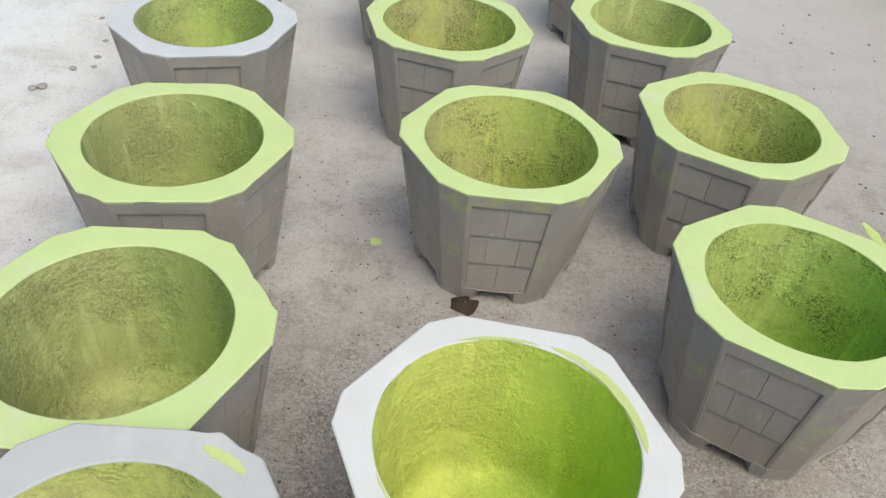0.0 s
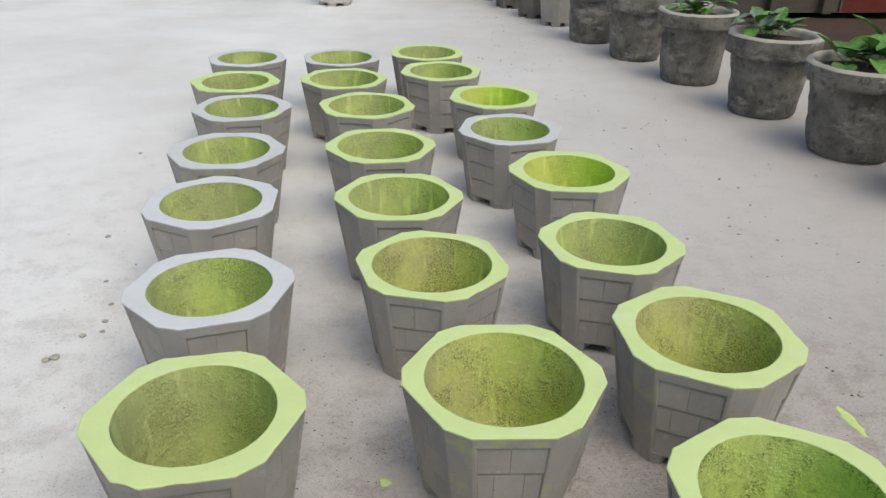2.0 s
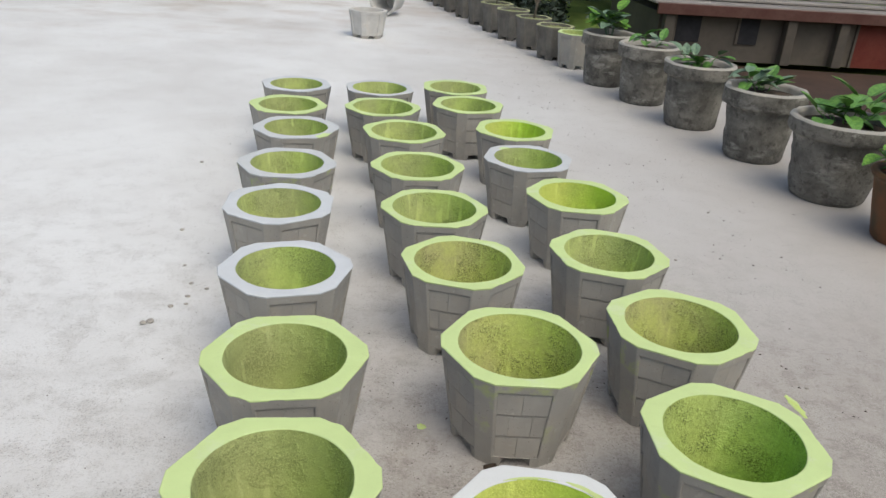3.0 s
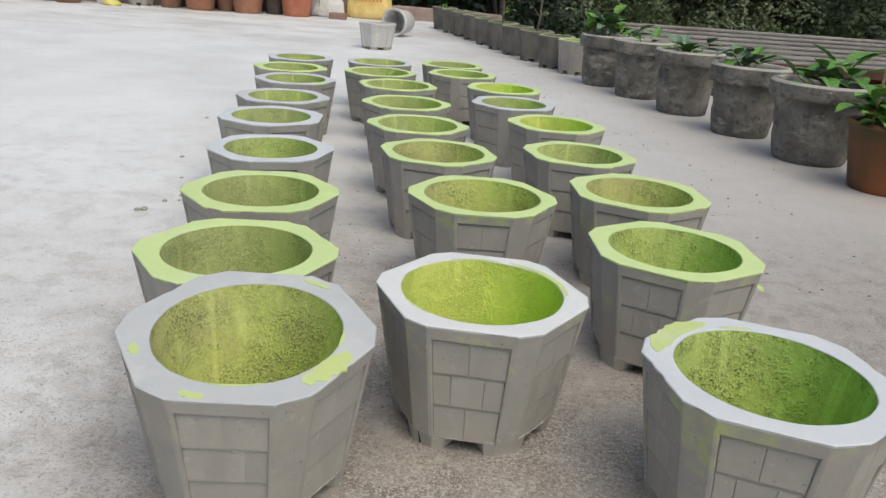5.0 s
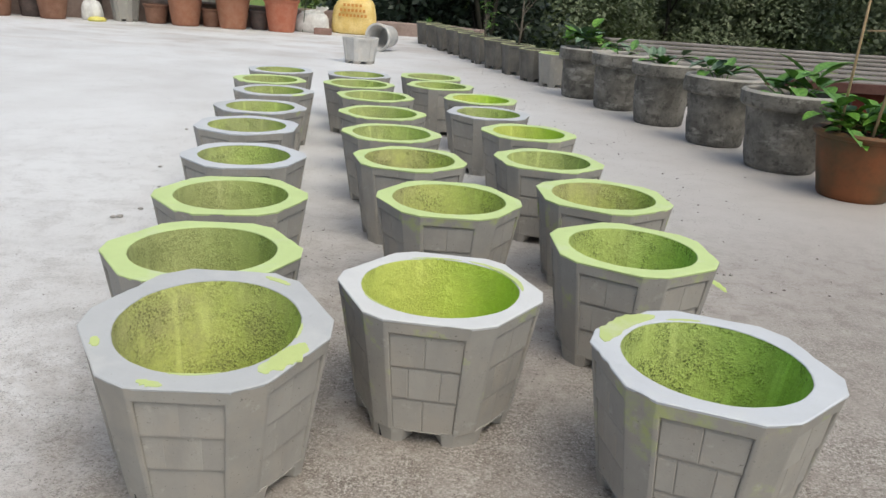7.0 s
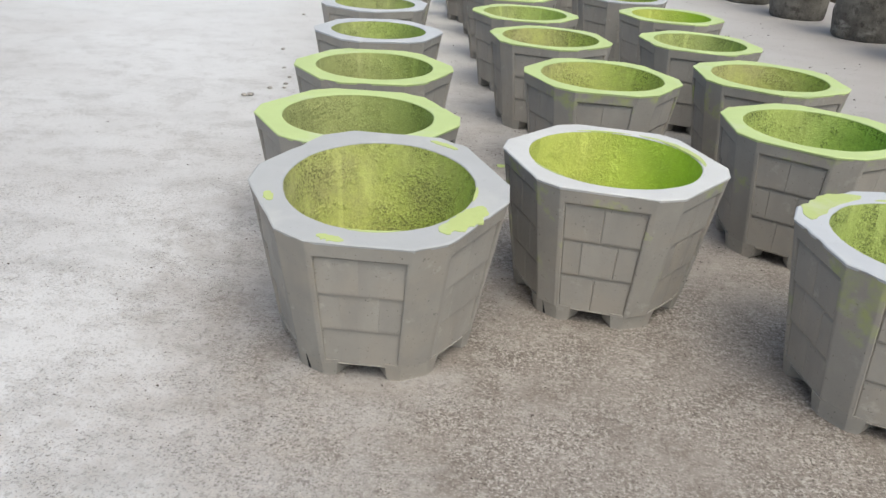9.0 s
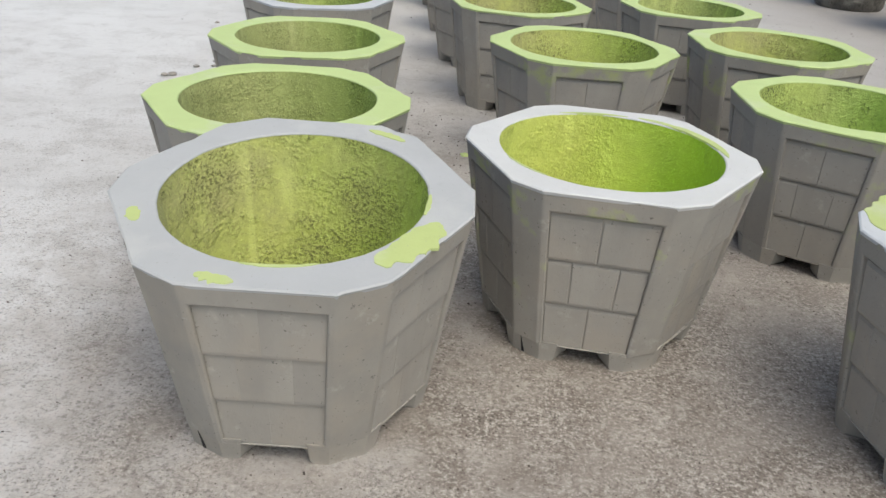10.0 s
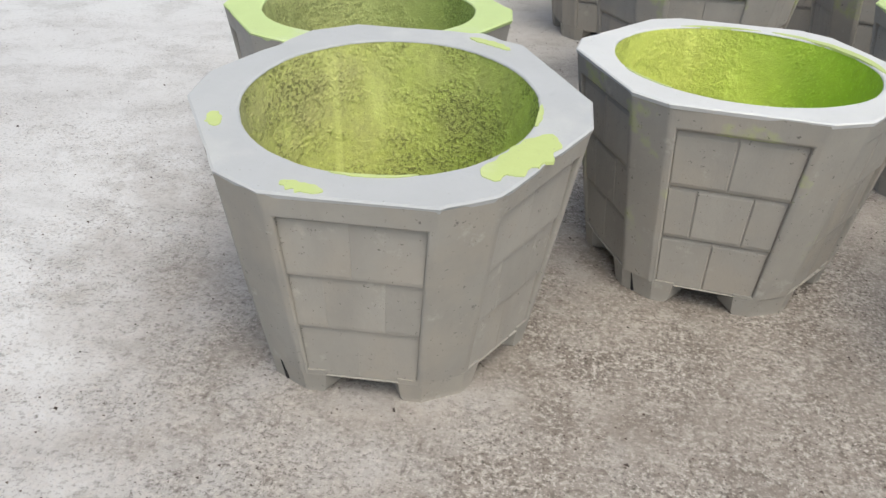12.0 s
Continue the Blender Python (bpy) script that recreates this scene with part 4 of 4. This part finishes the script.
lone("yellow_scrap", lathe([(0.10, 0.0), (0.12, 0.02), (0.09, 0.05), (0.01, 0.06)], 20, 0.3, 5), mat_yellow, "yellow plastic scrap on the floor", "litter", m=pose(-4.55, 10.55, 0, 0, 0, 30), smooth=True)
lone("loose_brick", boxed(-0.12, -0.055, 0, 0.12, 0.055, 0.085, bevel=0.008), mat_red_brick, "loose dull red brick on the floor", "brick", m=pose(-1.67, 11.06, 0, 0, 0, 4))


def blade_plant(x, y, z, n, length, width, mat, label, seed, spread=0.5):
    rng = random.Random(seed)
    plant = thing("potted_plant", pose(x, y, z), label, "plant", "plants at the terrace edge")
    for c in range(5):
        bm = bmesh.new()
        for _ in range(n // 5):
            a = rng.uniform(0, 6.283)
            d = Vector((math.cos(a) * spread, math.sin(a) * spread, rng.uniform(0.4, 1.3)))
            f = Vector((rng.uniform(-0.1, 0.1), rng.uniform(-0.1, 0.1), rng.uniform(-0.02, length * 1.1)))
            blade(bm, f, d, Vector((0, 0, 1)) + d * -0.2, length * rng.uniform(0.6, 1.1), width * rng.uniform(0.7, 1.2), rng.uniform(0.2, 0.8))
        part("foliage", bm, mat, plant)
    bm = bmesh.new()
    for _ in range(6):
        b = Vector((rng.uniform(-0.06, 0.06), rng.uniform(-0.06, 0.06), -0.05))
        tube(bm, [b, b + Vector((rng.uniform(-0.06, 0.06), rng.uniform(-0.06, 0.06), length * 1.3))], 0.008, 0.004, 5)
    part("stems", bm, mat_twig, plant)


for k, (x, y) in enumerate(((-3.52, 10.94), (-2.89, 11.00), (-2.24, 11.06))):
    round_pot("terracotta_pot", x, y, 0.245, 0.175, 0.43, 0.05, mat_terracotta_red if k == 2 else mat_terracotta, "orange terracotta flower pot with lush green plant", "terracotta pots", mat_soil, 0, 0.04, 20 + k, 0.008)
    blade_plant(x, y, 0.40, 480, 0.44, 0.06, leaf_lush, "lush narrow-leaved green plant in a terracotta pot", 70 + k)
for k, (x, y, mt, lf) in enumerate(((-5.76, 10.38, mat_terracotta_dull, leaf_red), (-5.09, 10.48, mat_terracotta_dull, leaf_red), (-6.42, 10.25, mat_terracotta_dull, leaf_bush))):
    round_pot("terracotta_pot", x, y, 0.215, 0.150, 0.37, 0.05, mt, "dull brown terracotta flower pot with small shrub", "terracotta pots", mat_soil, 0, 0.04, 30 + k, 0.008)
    blade_plant(x, y, 0.34, 240, 0.16, 0.07, lf, "small dark-leaved shrub in a terracotta pot", 80 + k, 0.9)
square = thing("square_pot", pose(-4.33, 10.94, 0, 0, 0, 12) @ Matrix.Diagonal((1.07, 1.07, 1.3, 1)), "weathered light grey concrete pot with a shrub", "flower pot")
part("wall", planter_wall(95), mat_cast, square), part("rim", planter_rim(95), mat_cast, square, "", True), part("bowl", planter_bowl(95), mat_cast, square, "", True)
for me in foot_meshes:
    part("foot", me, None, square)
shrub = thing("potted_shrub", pose(-4.33, 10.94, 0.28), "bushy variegated shrub in a grey pot", "plant")
part("foliage", leaf_cloud(random.Random(33), [(0, 0, 0.22, 0.26, 0.26, 0.24), (0.06, 0, 0.45, 0.2, 0.2, 0.22)], 1500, 0.05), None, shrub).data.materials.append(leaf_pale)
bm = bmesh.new()
for k in range(5):
    tube(bm, [(0, 0, -0.06), (0.04 * math.cos(k * 1.3), 0.04 * math.sin(k * 1.3), 0.15), (0.12 * math.cos(k * 1.3), 0.12 * math.sin(k * 1.3), 0.42)], 0.01, 0.004, 6)
part("stems", bm, mat_twig, shrub)
for k, (x, y, r, h) in enumerate(((-3.20, 11.08, 0.15, 0.24), (-2.56, 11.15, 0.15, 0.26), (-3.92, 10.96, 0.17, 0.25), (-5.42, 10.64, 0.2, 0.30), (-1.88, 11.64, 0.08, 0.3), (-4.74, 10.89, 0.13, 0.30))):
    round_pot("dark_pot", x, y, r, r * 0.75, h, 0.04, mat_dark_pot if k % 2 else mat_terracotta_dull, "dark brown stained pot behind the terracotta pots", "dark pots", mat_soil, 0, 0.03, 50 + k, 0.01)
lone("blue_bin", lathe([(0.15, 0), (0.16, 0.01), (0.19, 0.36), (0.2, 0.38), (0.185, 0.38), (0.15, 0.02), (0.01, 0.015)], 32), mat_blue, "blue plastic tub at the terrace edge", "tub", m=pose(-6.12, 10.64, 0), smooth=True)
rose = thing("red_flower", pose(-1.99, 11.29, 0.0), "single bright red flower on a stem", "flower")
bm = bmesh.new()
tube(bm, [(0, 0, 0), (0.03, 0, 0.3), (0.0, 0, 0.55)], 0.006, 0.004, 6)
part("stem", bm, leaf_bush, rose)
bm = bmesh.new()
_r = random.Random(2)
for _ in range(22):
    blade(bm, Vector((0, 0, 0.53)), rand_way(_r, 0.9), Vector((0, 0, 1)), 0.09, 0.07, 0.2)
part("petals", bm, mat_petal, rose)

# old garden wall to the left, beyond the terrace
wall = thing("garden_wall", pose(-9.2, 12.2, -4.4, 0, 0, 12), "old stained plaster garden wall with ledges", "wall")
for k, (z0, z1, d) in enumerate(((0, 3.9, 0.22), (3.9, 3.98, 0.30), (3.98, 4.9, 0.22), (4.9, 5.0, 0.32), (5.0, 5.7, 0.22))):
    bm = bmesh.new()
    x = 0.0
    while x < 5.6:
        step = 0.62 if z1 - z0 > 0.3 else 1.9
        j = 0.012 * noise.noise((x, z0, 3))
        box(bm, x, -d / 2 + j, z0, min(5.8, x + step - 0.012), d / 2, z1, bevel=0.012)
        x += step
    part("course", bm, mat_old_wall, wall, "stained plaster blocks" if z1 - z0 > 0.3 else "projecting ledge")


# ---- beyond the terrace ----
def tree(x, y, z, high, spread, count, leafsize, mat, seed, label, group):
    rng = random.Random(seed)
    t = thing("tree", pose(x, y, z), label, "tree", group)
    bm = bmesh.new()
    tube(bm, [(0, 0, 0), (0.1, 0.05, high * 0.35), (0.0, 0.1, high * 0.8)], 0.05 * spread + 0.08, 0.04, 9)
    blobs = []
    for i in range(9):
        a, f = rng.uniform(0, 6.283), rng.uniform(0.25, 0.95)
        r = spread * (1.15 - f * 0.6) * rng.uniform(0.5, 0.9)
        c = (math.cos(a) * r * 0.8, math.sin(a) * r * 0.8, high * f)
        tube(bm, [(0.05, 0.05, high * f * 0.6), (c[0] * 0.5, c[1] * 0.5, high * f * 0.85), c], 0.06, 0.015, 6)
        blobs.append((*c, spread * rng.uniform(0.4, 0.65), spread * rng.uniform(0.4, 0.65), high * rng.uniform(0.13, 0.22)))
    part("trunk", bm, mat_bark, t, "", True)
    me = leaf_cloud(rng, blobs, count, leafsize)
    me.materials.append(mat)
    part("crown", me, None, t)


for k, (x, y, h, s) in enumerate(((-0.9, 15.2, 6.6, 1.5), (0.7, 14.6, 6.9, 1.5), (0.0, 17.5, 7.4, 1.9), (-1.6, 18.0, 6.8, 1.4), (1.5, 17.0, 6.9, 1.4))):
    tree(x, y, -4.4, h, s, 9000, 0.13, leaf_dark if x < 2 else leaf_wood, 300 + k, "dark evergreen tree beyond the terrace", "dark trees")
for k in range(22):
    x = -6 + (k % 13) * 6.2 + 3 * (k > 12)
    tree(x, 47 + 9 * (k > 12) + 4 * math.sin(k * 2.1), -4.4, 9 + 1.5 * math.sin(k * 1.7), 5.0, 18000, 0.24, leaf_wood, 330 + k, "dark green tree behind the neighbouring house", "wood behind the house")
for k, (x, y, s) in enumerate(((1.6, 13.2, 1.0), (0.4, 13.4, 1.0), (-0.7, 13.8, 1.0), (2.3, 15.5, 1.0))):
    me = leaf_cloud(random.Random(400 + k), [(0, 0, 1.4 * s, 1.3 * s, 1.3 * s, 1.5 * s), (0.8, 0.3, 0.9 * s, 1.1 * s, 1.0, 1.2 * s), (-0.7, 0.2, 1.0 * s, 1.0, 1.0, 1.2 * s)], 5200, 0.13)
    me.materials.append(leaf_dark if x < 2 else leaf_wood)
    tagged(new("bush", me), "dark green bush on the ground below", "bush", "bushes below").matrix_basis = pose(x, y, -3.9)
house = thing("house", pose(8.2, 30.9, -4.02, 0, 0, 6), "neighbouring low house with sheet roof and red doors", "house")
LONG, DEEP_HOUSE = 34, 7.0
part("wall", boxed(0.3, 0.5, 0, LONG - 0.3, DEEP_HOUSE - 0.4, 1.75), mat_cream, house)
part("fascia", boxed(0, 0, 1.74, LONG, 0.14, 2.14, bevel=0.02), mat_fascia, house, "red-brown fascia board")
nrib = 7
for i in range(nrib):
    y0, y1 = 0.1 + i * DEEP_HOUSE / nrib, 0.1 + (i + 1) * DEEP_HOUSE / nrib
    z = 2.10 + i * 0.12
    part("roof_sheet", boxed(-0.1, y0, z, LONG + 0.1, y1 + 0.1, z + 0.09, bevel=0.02), mat_roof, house, "weathered stepped roof sheet")
for x0, x1, mt, nm in ((1.0, 2.0, mat_black, "window"), (3.6, 4.4, mat_black, "window"), (8.6, 10.6, mat_red_door, "door"), (13.6, 14.6, mat_black, "window"), (17.2, 19.2, mat_red_door, "door"), (23, 24, mat_black, "window")):
    z0 = 0.0 if nm == "door" else 0.7
    w = part(nm, boxed(x0, 0.44, z0, x1, 0.56, 1.72), mt, house)
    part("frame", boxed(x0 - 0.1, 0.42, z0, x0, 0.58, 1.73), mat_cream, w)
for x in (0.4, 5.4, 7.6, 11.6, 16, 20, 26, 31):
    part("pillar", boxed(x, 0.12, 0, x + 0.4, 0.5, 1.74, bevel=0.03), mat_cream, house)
lone("yard", boxed(5, 14, -4.36, 50, 31.6, -4.14), mat_earth, "bare red earth yard before the neighbouring house", "ground", kind="structure")
lone("crop_field", boxed(-34, 34, -4.3, -1, 75, -4.05), mat_crop, "bright yellow-green crop field in the distance", "field", kind="structure")
fence = thing("fence", pose(-22, 32, -4.4), "pale low picket fence before the bright field", "fence")
rail = part("rail", boxed(0, 0, 0.75, 21, 0.06, 0.95), mat_fence, fence)
picket = mesh_of(boxed(-0.06, -0.05, 0, 0.06, -0.01, 1.25, bevel=0.01), "picket", mat_fence)
for k in range(60):
    part("picket", picket, None, fence).location = (0.17 + k * 0.35, 0, 0)
for k in range(9):
    x = -30 + k * 3.2
    me = leaf_cloud(random.Random(450 + k), [(0, 0, 1.4, 1.9, 1.5, 1.3), (1.0, 0.3, 1.0, 1.4, 1.2, 1.2)], 2600, 0.22)
    me.materials.append(leaf_bush)
    tagged(new("bush", me), "green bush on the ground beyond the terrace", "bush", "bushes below").matrix_basis = pose(x, 25 + 2 * math.sin(k * 2.3), -4.4)

# ---- small things on the floor ----
rng = random.Random(12)


def pebble(seed, size):
    bm = bmesh.new()
    bmesh.ops.create_icosphere(bm, subdivisions=2, radius=size)
    for v in bm.verts:
        v.co *= 1 + 0.35 * noise.noise(v.co * (1.4 / size) + Vector((seed, 0, 0)))
        v.co.z = max(-size * 0.3, v.co.z * 0.38)
    return bm


mat_stone = plain("mortar_crumb", (0.32, 0.30, 0.275), (0.42, 0.395, 0.365), 60, 0.9, 0.4)
for k, (x, y, s) in enumerate(((-0.936, 2.21, 0.014), (-0.907, 2.31, 0.011), (-0.955, 2.20, 0.012), (-0.875, 2.38, 0.010), (-0.89, 2.47, 0.009), (-0.83, 2.44, 0.008), (-0.865, 2.33, 0.008), (-1.05, 2.9, 0.010), (-1.2, 3.7, 0.010), (-0.95, 2.6, 0.008), (-1.3, 1.4, 0.008), (1.0, 2.05, 0.008), (0.85, 2.9, 0.008), (1.15, 3.45, 0.007), (0.93, 4.1, 0.007), (0.86, 1.32, 0.012))):
    lone("mortar_crumb", pebble(k * 3.3, s * 0.85), mat_stone, "small crumb of grey mortar on the floor", "rubble", "mortar crumbs", m=pose(x - 0.025, y + 0.15, s * 0.3, 0, 0, 50 * k), smooth=True)
me = bpy.data.meshes.new("grit")
vs, fs = [], []
for k in range(2600):
    x, y = rng.uniform(-1.6, 1.4), rng.uniform(0.2, 4.8)
    s = rng.uniform(0.0006, 0.0015) * (1.8 if rng.random() < 0.04 else 1)
    b = len(vs)
    vs += [(x - s, y, 0), (x + s, y - s * 0.7, 0), (x + s * 0.4, y + s, 0), (x, y, s * 1.1)]
    fs += [(b, b + 1, b + 3), (b + 1, b + 2, b + 3), (b + 2, b, b + 3)]
for k in range(900):
    y = rng.uniform(2.0, 9.0) if k < 260 else rng.gauss(1.9, 0.4)
    x, s = (1.0 - 0.1 * (y - 2) + rng.gauss(0, 0.28), rng.uniform(0.002, 0.0055)) if k < 260 else (rng.gauss(-0.05, 0.35), rng.uniform(0.0008, 0.0032))
    b = len(vs)
    vs += [(x - s, y, 0), (x + s, y - s * 0.7, 0), (x + s * 0.4, y + s, 0), (x, y, s * 0.7)]
    fs += [(b, b + 1, b + 3), (b + 1, b + 2, b + 3), (b + 2, b, b + 3)]
for k in range(3200):
    x, y, s = rng.gauss(0.25, 0.55), rng.uniform(0.25, 1.7), rng.uniform(0.0007, 0.0018)
    b = len(vs)
    vs += [(x - s, y, 0), (x + s, y - s * 0.7, 0), (x + s * 0.4, y + s, 0), (x, y, s * 0.8)]
    fs += [(b, b + 1, b + 3), (b + 1, b + 2, b + 3), (b + 2, b, b + 3)]
me.from_pydata(vs, [], fs)
me.materials.append(mat_dark_pot)
tagged(new("grit", me), "dark loose grit strewn over the floor", "grit", kind="stuff").location = (0, 0, 0.0005)
spill = plain("lime_paint_drip", LIME, (0.5, 0.62, 0.15), 60, 0.6, 0.1)
for k, (x, y, r) in enumerate(((-0.133, 1.925, 0.012), (0.905, 2.108, 0.012))):
    bm = lathe([(r, 0.0005), (r * 0.85, 0.0018), (r * 0.3, 0.0022), (0.0005, 0.0024)], 22, 0.5, k * 7 + 2)
    lone("paint_drip", bm, spill, "dried splash of lime paint on the floor", "paint stain", "paint drips", m=pose(x, y, 0, 0, 0, 8 * k) @ Matrix.Diagonal((1, 4.6 if k else 1, 1, 1)), smooth=True)
lone("dead_leaf", lathe([(0.024, 0.001), (0.02, 0.006), (0.01, 0.009), (0.001, 0.008)], 14, 0.7, 4), mat_soil, "curled brown dead leaf under a planter", "leaf", m=pose(0.042, 1.775, 0), smooth=True)

# ---- bricks in the planters' panels ----
course_meshes = [[mesh_of(brick_mesh(k, b[0] - 0.0012, b[1] + 0.0012, b[2], b[3], g=0.004, tilt=SLANT, joint=0.0003), "brick", mat_brick) for b in BOND] for k in range(6)]
clear_meshes = [[mesh_of(brick_mesh(k, *b, g=0.013), "brick", mat_brick) for b in BOND] for k in range(6)]
CUT = 0.128
white_meshes = [[mesh_of(brick_mesh(k, *b, g=0.013), "brick", mat_brick) for b in BOND] for k in range(6)]
CUT = WIDE_CUT
for pot in planters:
    for k in range(6):
        for me in (course_meshes if pot is BY["L1"] else white_meshes if pot is BY["M1"] else clear_meshes if pot is BY["R1"] else brick_meshes)[k]:
            part("brick", me, None, pot)
